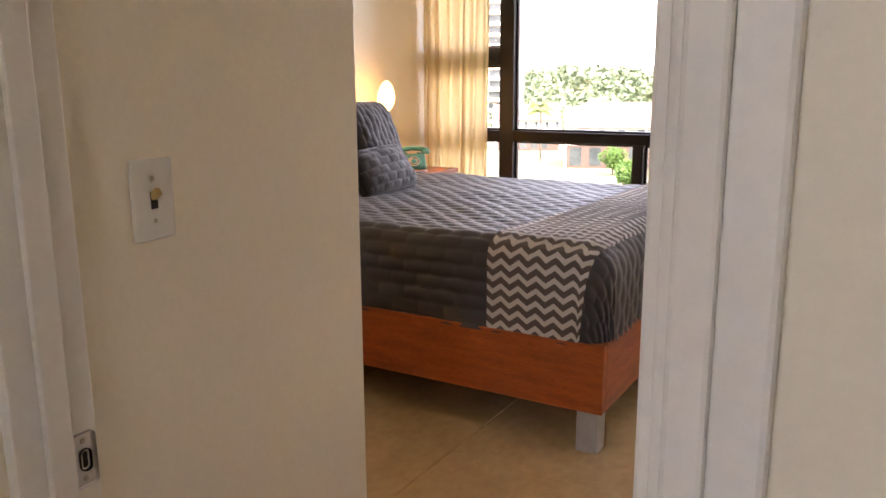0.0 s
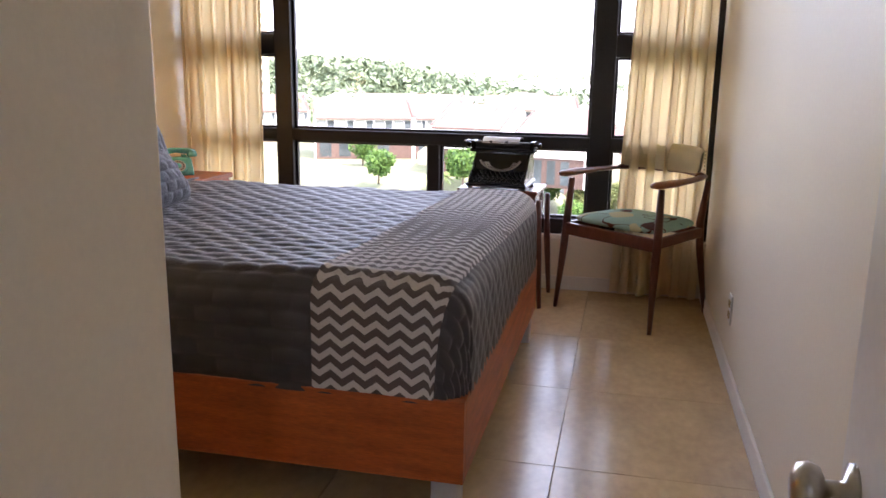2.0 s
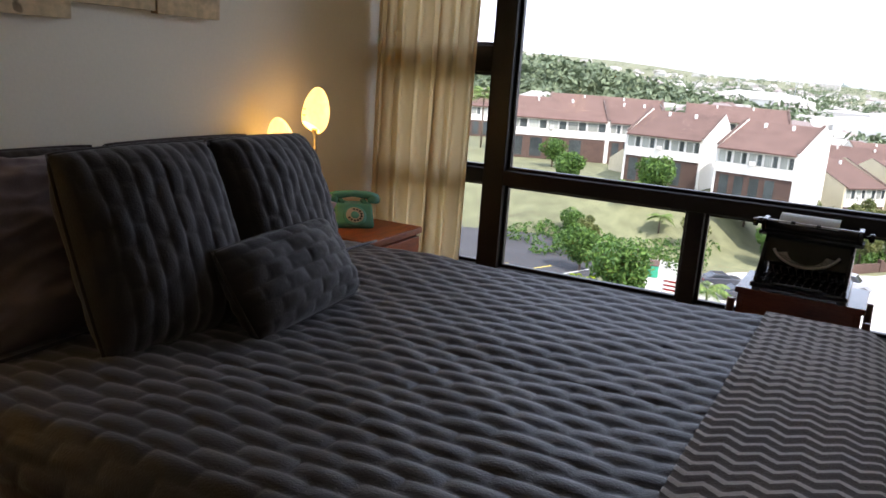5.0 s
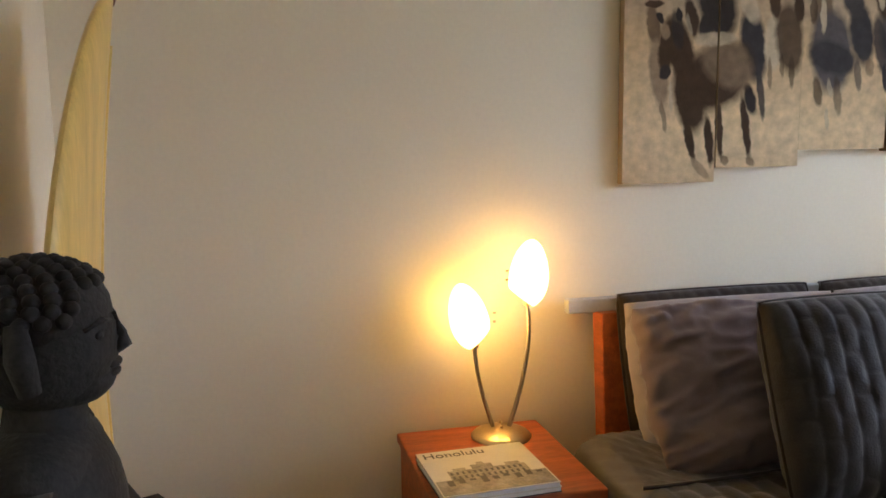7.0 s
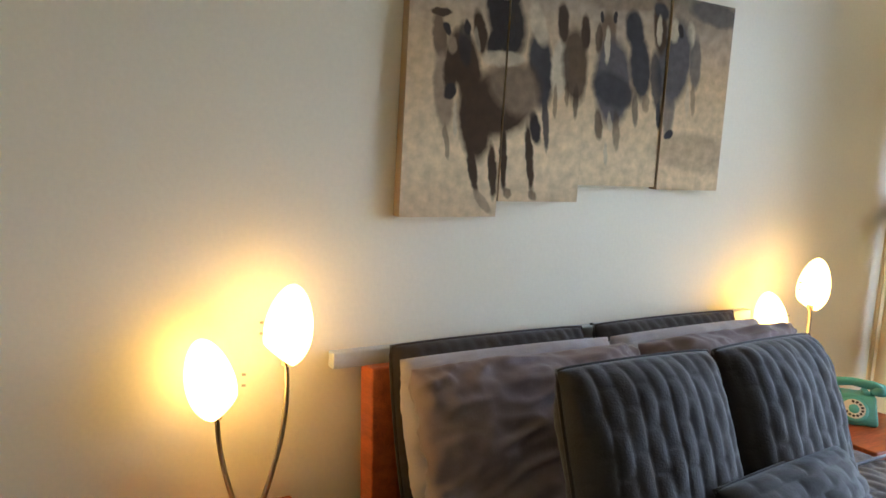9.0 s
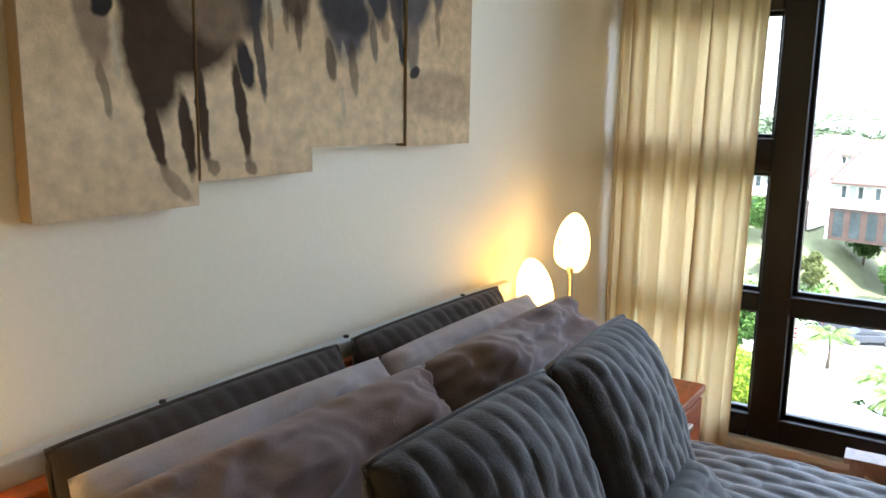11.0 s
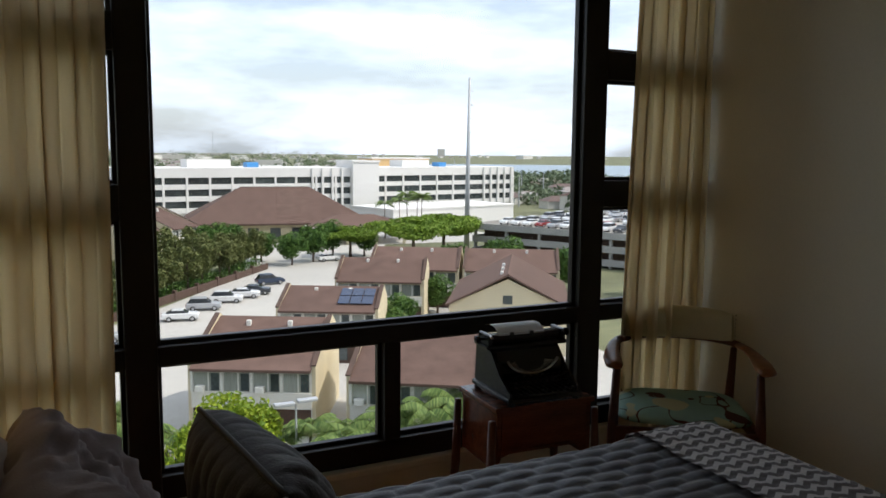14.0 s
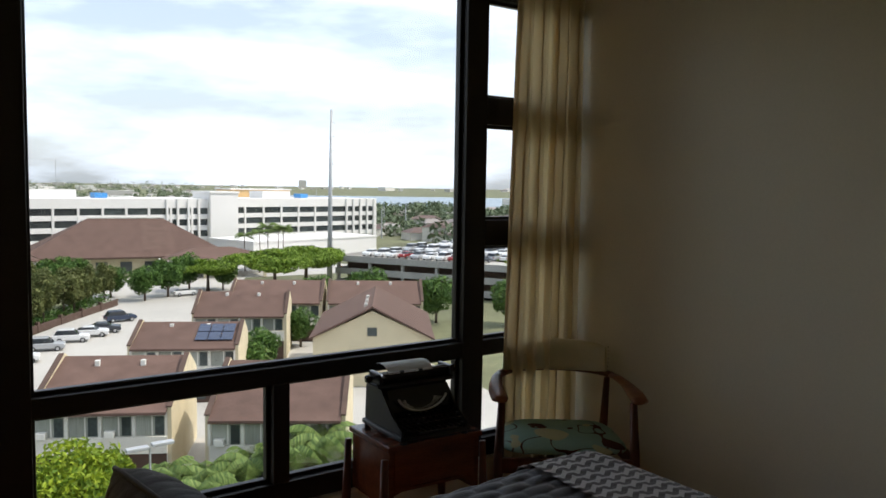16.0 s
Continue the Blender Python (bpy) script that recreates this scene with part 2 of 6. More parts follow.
def shaft(points, radii, seg=10, flat=1.0, caps=True):
    """A round bar through points; flat squeezes it across."""
    b = bmesh.new()
    pts = [Vector(p) for p in points]
    rings = []
    up = Vector((0, 0, 1))
    for i, p in enumerate(pts):
        d = (pts[min(i + 1, len(pts) - 1)] - pts[max(i - 1, 0)]).normalized()
        ref = up if abs(d.dot(up)) < 0.95 else Vector((1, 0, 0))
        a = d.cross(ref).normalized()
        c = a.cross(d).normalized()
        r = radii[i] if isinstance(radii, (list, tuple)) else radii
        rings.append([b.verts.new(p + a * r * math.cos(q) + c * r * flat * math.sin(q)) for q in (2 * math.pi * k / seg for k in range(seg))])
    for r0, r1 in zip(rings, rings[1:]):
        for k in range(seg):
            b.faces.new((r0[k], r0[(k + 1) % seg], r1[(k + 1) % seg], r1[k]))
    if caps:
        b.faces.new(rings[0][::-1])
        b.faces.new(rings[-1])
    bmesh.ops.recalc_face_normals(b, faces=b.faces[:])
    return b


def lathe(profile, seg=24):
    b = bmesh.new()
    rings = [[b.verts.new((r * math.cos(2 * math.pi * k / seg), r * math.sin(2 * math.pi * k / seg), z)) for k in range(seg)] for r, z in profile]
    for r0, r1 in zip(rings, rings[1:]):
        for k in range(seg):
            b.faces.new((r0[k], r0[(k + 1) % seg], r1[(k + 1) % seg], r1[k]))
    if profile[0][0] > 1e-4:
        b.faces.new(rings[0][::-1])
    if profile[-1][0] > 1e-4:
        b.faces.new(rings[-1])
    bmesh.ops.remove_doubles(b, verts=b.verts[:], dist=1e-5)
    bmesh.ops.recalc_face_normals(b, faces=b.faces[:])
    return b


def prism(outline, y0, y1, bevel=0.0):
    """An outline in x and z, drawn out from y0 to y1."""
    b = bmesh.new()
    fa = b.faces.new([b.verts.new((x, y0, z)) for x, z in outline])
    ex = bmesh.ops.extrude_face_region(b, geom=[fa])
    for v in ex['geom']:
        if isinstance(v, bmesh.types.BMVert):
            v.co.y = y1
    bmesh.ops.recalc_face_normals(b, faces=b.faces[:])
    if bevel:
        bmesh.ops.bevel(b, geom=b.edges[:], offset=bevel, segments=2, affect='EDGES', profile=0.5)
    return b


def moved(b, m):
    b.transform(m)
    return b


def sheet(nu, nv, fn, uv=None, closed=False):
    """A grid of points fn(u, v) with u and v from 0 to 1."""
    b = bmesh.new()
    g = [[b.verts.new(fn(i / nu, j / nv)) for j in range(nv + 1)] for i in range(nu + 1)]
    lay = b.loops.layers.uv.new("UVMap") if uv else None
    for i in range(nu):
        for j in range(nv):
            f = b.faces.new((g[i][j], g[i + 1][j], g[i + 1][j + 1], g[i][j + 1]))
            if uv:
                for lp, (a, c) in zip(f.loops, ((i, j), (i + 1, j), (i + 1, j + 1), (i, j + 1))):
                    lp[lay].uv = uv(a / nu, c / nv)
    return b


# ---- the room ----
RX, WY, SY, HZ = 2.90, 2.37, -1.27, 2.45      # right wall, window wall, alcove wall, ceiling
CX, CY, DY = 1.94, -1.025, -1.65               # passage wall face and its end, door wall


def wall(name, bm, label, material=None):
    return tagged(part(name, bm, material or M_WALL), label, "wall", kind="structure")


wall("wall_west", box(-0.12, 0.0, SY - 0.12, WY + 0.14, 0, HZ), "cream painted wall behind the bed's headboard")
wall("wall_east", box(RX, RX + 0.12, DY - 0.11, WY + 0.14, 0, HZ), "cream painted wall beside the armchair")
wall("wall_hall", box(3.75, 3.87, -3.6, DY, 0, HZ), "plain painted side wall of the hall")
wall("wall_hall_front", box(RX + 0.12, 3.75, DY - 0.11, DY, 0, HZ), "plain painted wall of the hall beside the door")
wall("wall_south", box(0.0, CX - 0.07, SY - 0.12, SY, 0, HZ), "cream painted wall of the corner with the surfboard")
wall("wall_passage", box(CX - 0.07, CX, -3.6, CY, 0, HZ, 0.004), "cream painted wall with the light switch by the door")
# unseen end of the hall; its glazed opening is added to bring in daylight
wb = bmesh.new()
box(1.50, 2.62, -3.72, -3.6, 0, HZ, bm=wb)
box(3.63, 3.87, -3.72, -3.6, 0, HZ, bm=wb)
box(2.62, 3.63, -3.72, -3.6, 2.15, HZ, bm=wb)
box(2.62, 3.63, -3.72, -3.6, 0, 0.70, bm=wb)
wall("wall_back", wb, "plain painted wall behind the hall, with an added opening for daylight")
hw = thing("window_2", "unseen glazed opening added to light the hall", "window", (0, -3.66, 0), kind="structure")
for x0, x1, z0, z1 in ((2.62, 2.67, 0.70, 2.15), (3.58, 3.63, 0.70, 2.15), (2.67, 3.58, 0.70, 0.75), (2.67, 3.58, 2.10, 2.15)):
    part("window_frame", box(x0, x1, -0.03, 0.03, z0, z1, 0.003), M_FRAME, hw)
p = part("pane", box(2.67, 3.58, -0.003, 0.003, 0.75, 2.10), M_GLASS, hw)
p.visible_shadow = False
lintel = box(CX, RX - 0.0, DY - 0.11, DY, 2.07, HZ)
wall("wall_over_door", lintel, "cream painted wall over the bedroom door")
wall("wall_beside_door", box(2.744, RX, DY - 0.11, DY, 0, 2.07), "narrow painted wall beside the door hinges")
win = bmesh.new()
box(0, RX, WY - 0.02, WY + 0.14, 0, 0.293, bm=win)
box(0, RX, WY - 0.02, WY + 0.14, 2.36, HZ, bm=win)
wall("wall_north", win, "cream painted wall below and above the window")
wall("window_ledge", box(0.0, RX, WY - 0.045, WY - 0.02, 0.270, 0.300, 0.006), "cream painted ledge under the bedroom window")
tagged(part("ceiling", box(-0.12, 3.87, -3.72, WY + 0.14, HZ, HZ + 0.12), M_CEIL), "white textured ceiling of the bedroom", "ceiling", kind="structure")
floor = tagged(part("floor", box(-0.12, 3.87, -3.72, WY + 0.14, -0.16, -0.004), M_GROUT), "cream travertine tiled floor with fine joints", "floor", kind="structure")


def baseboard(name, x0, x1, y0, y1):
    tagged(part(name, box(x0, x1, y0, y1, 0, 0.075, 0.004), M_WHITE), "low cream painted baseboard along the wall", "baseboard", kind="structure")


baseboard("baseboard_east", RX - 0.012, RX, DY, WY - 0.02)
baseboard("baseboard_north", 0.0, RX - 0.012, WY - 0.032, WY - 0.02)
baseboard("baseboard_west", 0.0, 0.012, SY, WY - 0.032)
baseboard("baseboard_passage", CX, CX + 0.012, DY + 0.012, CY)

# window: two wide posts, side lights with three bars, a transom, and a short post below it
FY0, FY1 = WY - 0.012, WY + 0.075
window = thing("window_1", "large bedroom window in dark bronze aluminium frames", "window", (0, WY, 0), kind="structure")


def bar(name, x0, x1, z0, z1, dy0=0.0, dy1=0.0):
    part(name, box(x0, x1, FY0 + dy0 - WY, FY1 + dy1 - WY, z0, z1, 0.004), M_FRAME, window)


bar("window_post", 0.532, 0.630, 0.300, 2.36)
bar("window_post", 2.281, 2.392, 0.300, 2.36)
bar("window_side_jamb", 0.0, 0.05, 0.300, 2.36)
bar("window_side_jamb", RX - 0.05, RX, 0.300, 2.36)
bar("window_transom", 0.630, 2.281, 0.752, 0.816)
bar("window_low_post", 1.416, 1.480, 0.382, 0.752)
bar("window_sill", 0.630, 2.281, 0.300, 0.382)
bar("window_head", 0.630, 2.281, 2.30, 2.36)
for a, b in ((0.05, 0.532), (2.392, RX - 0.05)):
    for z0, z1 in ((0.300, 0.382), (0.752, 0.816), (1.224, 1.336), (1.744, 1.858), (2.27, 2.36)):
        bar("window_side_bar", a, b, z0, z1)
panes = [(0.630, 2.281, 0.816, 2.30), (0.630, 1.416, 0.382, 0.752), (1.480, 2.281, 0.382, 0.752)]
for a, b in ((0.05, 0.532), (2.392, RX - 0.05)):
    panes += [(a, b, 0.382, 0.752), (a, b, 0.816, 1.224), (a, b, 1.336, 1.744), (a, b, 1.858, 2.27)]
for x0, x1, z0, z1 in panes:
    p = part("pane", box(x0 + 0.012, x1 - 0.012, 0.036, 0.042, z0 + 0.012, z1 - 0.012), M_GLASS, window)
    p.visible_shadow = False
    g = bmesh.new()
    for q in ((x0, x0 + 0.014, z0, z1), (x1 - 0.014, x1, z0, z1), (x0 + 0.014, x1 - 0.014, z0, z0 + 0.014), (x0 + 0.014, x1 - 0.014, z1 - 0.014, z1)):
        box(q[0], q[1], 0.024, 0.054, q[2], q[3], 0.003, bm=g)
    part("glazing_bead", g, M_FRAME, window)

# curtains
def curtain(name, x0, x1, folds, lean, seed):
    rnd = random.Random(seed)
    ph = [rnd.uniform(0, 6.28) for _ in range(4)]

    def fn(u, v):
        z = 0.02 + v * 2.40
        spread = 1.0 + 0.05 * math.sin(3.0 * v + ph[0])
        x = x0 + (x1 - x0) * u + lean(u, v)
        s = 2 * math.pi * folds * u
        a = 0.034 * (0.75 + 0.35 * math.sin(1.3 * s + ph[1])) * (1.15 - 0.35 * v) * spread
        y = WY - 0.10 + a * math.sin(s + 0.5 * math.sin(2.1 * v + ph[2])) + 0.008 * math.sin(2.7 * s + 4 * v + ph[3])
        return (x + 0.008 * math.cos(s * 2), y, z)
    c = thing(name, "floor-length cream curtain hanging in pleats beside the window", "curtain", (0, 0, 0), group="window curtains")
    o = part("cloth", sheet(int(folds * 20), 40, fn), M_CURTAIN, c, smooth=True)
    md = o.modifiers.new("thick", 'SOLIDIFY')
    md.thickness = 0.002
    tape = box(x0 - 0.01, x1 + 0.01, WY - 0.15, WY - 0.06, 2.405, 2.432, 0.003)
    part("heading_tape", tape, M_CURTAIN, c)
    return c


curtain("curtain", 0.02, 0.488, 5.5, lambda u, v: 0.03 * u * (v - 0.4), 3)
curtain("curtain", 2.452, 2.868, 5.2, lambda u, v: (1 - u) * (0.075 * (v - 0.42)), 5)
tagged(part("curtain_rail", box(0.0, RX, WY - 0.125, WY - 0.085, 2.428, 2.449, 0.003), M_WHITE), "white curtain track under the ceiling", "curtain rail", kind="structure")

# door, its frame and the switch
dr = thing("door_1", "open white painted door with a round chrome knob", "door", (2.740, DY + 0.008, 0), -3.0, kind="structure")
part("leaf", box(-0.038, 0.0, 0.0, 0.735, 0.012, 2.05, 0.003), M_WHITE, dr)
for side, x, d in ((0, -0.038, -1), (1, 0.0, 1)):
    if side == 0:
        k = part("knob", moved(lathe([(0.033, 0), (0.033, 0.006), (0.012, 0.012), (0.011, 0.030), (0.024, 0.036), (0.029, 0.048), (0.026, 0.060), (0.014, 0.066), (0.0, 0.067)]), pose(x, 0.665, 0.69, 0, -90, 0)), M_STEEL, dr, "round chrome door knob", True)
for z in (0.25, 1.02, 1.80):
    part("hinge", moved(lathe([(0.007, 0), (0.007, 0.09)], 10), pose(-0.044, -0.004, z)), M_STEEL, dr)
fr = thing("door_frame_1", "white painted wooden door frame with moulded casing", "door frame", (0, DY, 0), kind="structure")
part("jamb", box(CX, CX + 0.022, -0.112, 0.0, 0, 2.07, 0.002), M_WHITE, fr)
part("jamb", box(2.722, 2.744, -0.112, 0.0, 0, 2.07, 0.002), M_WHITE, fr)
part("jamb_head", box(CX + 0.022, 2.722, -0.112, 0.0, 2.052, 2.07, 0.002), M_WHITE, fr)
part("stop", box(CX + 0.022, CX + 0.034, -0.075, -0.040, 0, 2.05, 0.002), M_WHITE, fr)
part("stop", box(2.710, 2.722, -0.075, -0.040, 0, 2.05, 0.002), M_WHITE, fr)
part("casing", box(2.734, 2.807, -0.128, -0.112, 0, 2.12, 0.005), M_WHITE, fr)
part("casing", box(2.744, 2.772, -0.138, -0.128, 0, 2.115, 0.004), M_WHITE, fr)
strike = part("strike_plate", box(CX + 0.0222, CX + 0.0245, -0.040, -0.006, 0.607, 0.682, 0.006, seg=3), M_STEEL, fr, "worn steel strike plate")
part("strike_hole", box(CX + 0.0225, CX + 0.0252, -0.030, -0.014, 0.629, 0.660, 0.006), M_GASKET, fr)
part("strike_screw", moved(lathe([(0.004, 0), (0.0035, 0.0012), (0, 0.0014)], 10), pose(CX + 0.0246, -0.023, 0.618, 0, 90, 0)), M_NICKEL, fr)
part("strike_screw", moved(lathe([(0.004, 0), (0.0035, 0.0012), (0, 0.0014)], 10), pose(CX + 0.0246, -0.023, 0.671, 0, 90, 0)), M_NICKEL, fr)
sw = thing("light_switch", "ivory wall plate with an aged toggle switch", "light switch", (CX, -1.514, 0.968))
part("plate", box(0, 0.006, -0.036, 0.036, -0.058, 0.058, 0.004, seg=3), M_PLATE, sw)
part("toggle", moved(box(0, 0.016, -0.005, 0.005, -0.006, 0.006, 0.002), pose(0.004, 0, 0.004, 0, -35, 0)), M_TOGGLE, sw, "yellowed toggle lever")
part("toggle_slot", box(0.0055, 0.0068, -0.006, 0.006, -0.013, 0.012), M_VENTB, sw)
for z in (-0.030, 0.030):
    part("screw", moved(lathe([(0.0035, 0), (0.003, 0.001), (0, 0.0013)], 10), pose(0.006, 0, z, 0, 90, 0)), M_NICKEL, sw)


def outlet(at, rz):
    o = thing("wall_outlet", "ivory double power outlet low on the wall", "outlet", at, rz, group="wall outlets")
    part("plate", box(0, 0.006, -0.035, 0.035, -0.057, 0.057, 0.004), M_PLATE, o)
    for z in (-0.022, 0.022):
        part("socket", box(0.0055, 0.008, -0.016, 0.016, z - 0.014, z + 0.014, 0.004), M_TOGGLE, o)
    return o


outlet((RX, 1.25, 0.265), 180)
outlet((0.0, -0.86, 0.335), 0)
outlet((0.0, -0.70, 0.335), 0)


# ---- bed ----
BED = (0.045, -0.09, 0.0)
BRZ = 0.0
BL, BW, RT = 2.080, 1.58, 0.355               # length, width, rail top
BTOP = 0.640                                  # top of the quilt
bed = thing("bed", "platform bed with cherry veneer rails and silver feet", "bed", BED, BRZ)
part("side_rail", box(0.06, BL, 0.0, 0.032, 0.136, RT, 0.003), M_ORANGE, bed)
part("side_rail", box(0.06, BL, BW - 0.032, BW, 0.136, RT, 0.003), M_ORANGE, bed)
part("foot_rail", box(BL - 0.032, BL - 0.0005, 0.0325, BW - 0.0325, 0.136, RT, 0.003), M_ORANGE_Y, bed)
part("slat_deck", box(0.06, BL - 0.033, 0.033, BW - 0.033, 0.24, 0.27), M_TEAK, bed)
for x, y in ((BL - 0.085, 0.012), (BL - 0.085, BW - 0.082), (0.12, 0.012), (0.12, BW - 0.082)):
    part("leg", box(x, x + 0.07, y, y + 0.07, 0.0, 0.137, 0.003), M_SILVER, bed, "square silver foot")
for y in (0.15, BW - 0.22):
    part("headboard_post", moved(box(-0.03, 0.03, 0, 0.07, 0, 0.72, 0.004), pose(0.085, y, 0.20, 0, -5, 0)), M_ORANGE, bed)
part("headboard_panel", moved(box(-0.012, 0.012, 0.17, BW - 0.17, 0.12, 0.70, 0.003), pose(0.080, 0, 0.22, 0, -5, 0)), M_ORANGE_Y, bed)
part("headboard_rail", box(-0.020, 0.010, 0.073, 1.558, 0.914, 0.952, 0.003), M_SILVER, bed, "silver bar along the headboard's top")
for y in (0.42, 0.87, 1.325):
    part("rail_bolt", moved(lathe([(0.006, 0), (0.006, 0.004), (0, 0.006)], 10), pose(-0.005, y, 0.952)), M_VENTB, bed)
mt = thing("mattress", "mattress in a mauve fitted sheet on the platform bed", "mattress", BED, BRZ)
part("mattress_body", box(0.11, BL - 0.05, 0.045, BW - 0.045, 0.272, 0.598, 0.05, seg=4), M_SHEET, mt, smooth=True)

QX0, QX1, QY0, QY1 = 0.50, BL - 0.004, 0.008, BW - 0.008
RR = 0.085


def quilt_fall(x, y):
    """Where a point of the flat cover comes to lie: its place and the drop below the top, with rounded edges."""
    dx = max(0.0, x - (QX1 - RR))
    dy = max(0.0, (QY0 + RR) - y, y - (QY1 - RR))
    sy = -1 if y < BW / 2 else 1
    d = math.hypot(dx, dy)
    if d <= 0:
        return x, y, 0.0
    ux, uy = dx / d, dy / d * sy
    ang = d / RR
    bx, by = x - dx, y - dy * sy
    if ang < math.pi / 2:
        return bx + ux * RR * math.sin(ang), by + uy * RR * math.sin(ang), RR * (1 - math.cos(ang))
    return bx + ux * RR, by + uy * RR, RR + (d - RR * math.pi / 2)


def puff(a, c, la, lc):
    """Height of stitched bricks: rows lc wide, cells la long, every second row half a cell on."""
    row = math.floor(c / lc)
    u = (a / la + 0.5 * (row % 2)) % 1.0
    v = (c / lc) % 1.0
    return (max(0.0, math.sin(math.pi * u)) ** 0.45) * (max(0.0, math.sin(math.pi * v)) ** 0.6)


DROP = BTOP - RT + 0.012
FLAT = DROP - RR + RR * math.pi / 2            # cover length past the rounding's start


def bed_sheet(x0, x1, lift, quilted, nu, nv, end=True, slant=0.0):
    xe = (QX1 - RR) + FLAT if end else x1
    y0, y1 = (QY0 + RR) - FLAT, (QY1 - RR) + FLAT

    def fn(u, v):
        x, y = x0 + (xe - x0) * u, y0 + (y1 - y0) * v
        x += slant * max(0.0, y) / BW
        X, Y, dr = quilt_fall(x, y)
        dr = min(dr, DROP)
        sag = 0.012 * noise.noise((x * 2.2, y * 2.2, 3.0)) + 0.006 * noise.noise((x * 6, y * 6, 9.0))
        sag -= 0.020 * max(0.0, (0.9 - x)) * 0.5
        z = BTOP - dr + lift + (sag if dr < 0.03 else sag * 0.2)
        if quilted:
            h = puff(x, y, 0.105, 0.047) * 0.0085
            side = min(1.0, dr / RR)
            z += h * (1 - side)
            if side > 0.3:
                X += (h + 0.006 * noise.noise((x * 4, y * 4, 1.0))) * side * (1 if x > QX1 - RR else 0)
                Y += (h + 0.006 * noise.noise((x * 4, y * 4, 1.0))) * side * (-1 if y < QY0 + RR else (1 if y > QY1 - RR else 0))
        else:
            k = 0.5 + 0.5 * math.cos(2 * math.pi * (y / 0.040 + 0.55 * abs((x / 0.030) % 2 - 1)))
            z += 0.0035 * k * (1 - min(1.0, dr / RR))
            out = lift + 0.004 * noise.noise((x * 9, y * 5, 2.0))
            if dr > 0.02:
                Y += out * (-1 if y < BW / 2 else 1)
        return (X, Y, z)
    return sheet(nu, nv, fn, uv=lambda u, v: (x0 + (xe - x0) * u, y0 + (y1 - y0) * v))


ql = thing("quilt", "charcoal quilted coverlet stitched in bricks, spread over the bed", "bedspread", BED, BRZ)
o = part("cover", bed_sheet(QX0, 0, 0.0, True, 340, 330), M_QUILT, ql, smooth=True)
part("turned_back_edge", bed_sheet(0.20, QX0 + 0.012, 0.005, False, 30, 200, end=False), M_QUILT, ql, smooth=True)
part("hem_piping", shaft([(QX0 + 0.006, QY0 + 0.03 + (QY1 - QY0 - 0.06) * k / 30, BTOP + 0.004 + 0.012 * noise.noise((QX0 * 2.2, (QY0 + 0.03 + 1.3 * k / 30) * 2.2, 3.0))) for k in range(31)], 0.005, 6), M_QUILT, ql, smooth=True)
th = thing("throw_blanket", "grey and white chevron throw folded across the bed's foot", "throw", BED, BRZ)
part("blanket", bed_sheet(1.690, 2.045, 0.016, False, 60, 240, end=False, slant=0.07), M_CHEV, th, smooth=True)

# pillows: puffed squares with pinched corners
def pillow_mesh(w, h, t, n=34, quilt=None, seed=0, flange=0.0, wrinkle=0.006):
    b = bmesh.new()
    rnd = random.Random(seed)
    off = rnd.uniform(0, 50)
    for s in (1, -1):
        g = {}
        for i in range(n + 1):
            for j in range(n + 1):
                u, v = -1 + 2 * i / n, -1 + 2 * j / n
                e = max(0.0, (1 - abs(u) ** 3.2)) ** 0.55 * max(0.0, (1 - abs(v) ** 3.2)) ** 0.55
                pin = 1 - 0.055 * (1 - abs(v) ** 2) * abs(u) ** 3
                pin2 = 1 - 0.055 * (1 - abs(u) ** 2) * abs(v) ** 3
                d = 0.5 * t * e
                if quilt:
                    d += quilt(u * w / 2, v * h / 2) * 0.006 * min(1.0, 4 * e)
                d += wrinkle * 1.6 * noise.noise((u * 2.2 + off, v * 2.2, s * 3.0)) * min(1.0, 3 * e)
                if wrinkle > 0.01:
                    fold = abs(noise.noise((u * 2.0 + v * 1.4 + off, v * 5.0 - u * 2.2, s * 5.0)))
                    d += wrinkle * 1.5 * (0.35 - fold) * min(1.0, 4 * e) + wrinkle * 0.7 * noise.noise((u * 12 + off, v * 6 + u * 5, s)) * min(1.0, 5 * e) * (abs(u) ** 2 + abs(v) ** 2) * 0.5
                d +=  wrinkle * 0.2 * noise.noise((u * 9 + off, v * 9, s * 3.0)) * min(1.0, 3 * e) + wrinkle * 0.8 * noise.noise((u * 7 + off, v * 3.0, s * 7.0)) * (1 - e) * min(1.0, 5 * e)
                cr_ = 1 - 0.075 * (u * u * v * v)
                g[i, j] = b.verts.new((u * w / 2 * pin * cr_, s * d, v * h / 2 * pin2 * cr_))
        for i in range(n):
            for j in range(n):
                q = (g[i, j], g[i + 1, j], g[i + 1, j + 1], g[i, j + 1])
                b.faces.new(q if s < 0 else q[::-1])
    bmesh.ops.remove_doubles(b, verts=b.verts[:], dist=1e-4)
    return b


def piping(w, h, r=0.0045):
    pts = []
    n = 16
    for (ax, az), (bx, bz) in (((-1, -1), (1, -1)), ((1, -1), (1, 1)), ((1, 1), (-1, 1)), ((-1, 1), (-1, -1))):
        for k in range(n):
            u, v = ax + (bx - ax) * k / n, az + (bz - az) * k / n
            cr_ = 1 - 0.075 * (u * u * v * v)
            pts.append((u * w / 2 * (1 - 0.055 * (1 - v * v) * abs(u) ** 3) * cr_, 0, v * h / 2 * (1 - 0.055 * (1 - u * u) * abs(v) ** 3) * cr_))
    pts.append(pts[0])
    return shaft(pts, r, 6, caps=False)


BEDM = pose(*BED, 0, 0, BRZ)


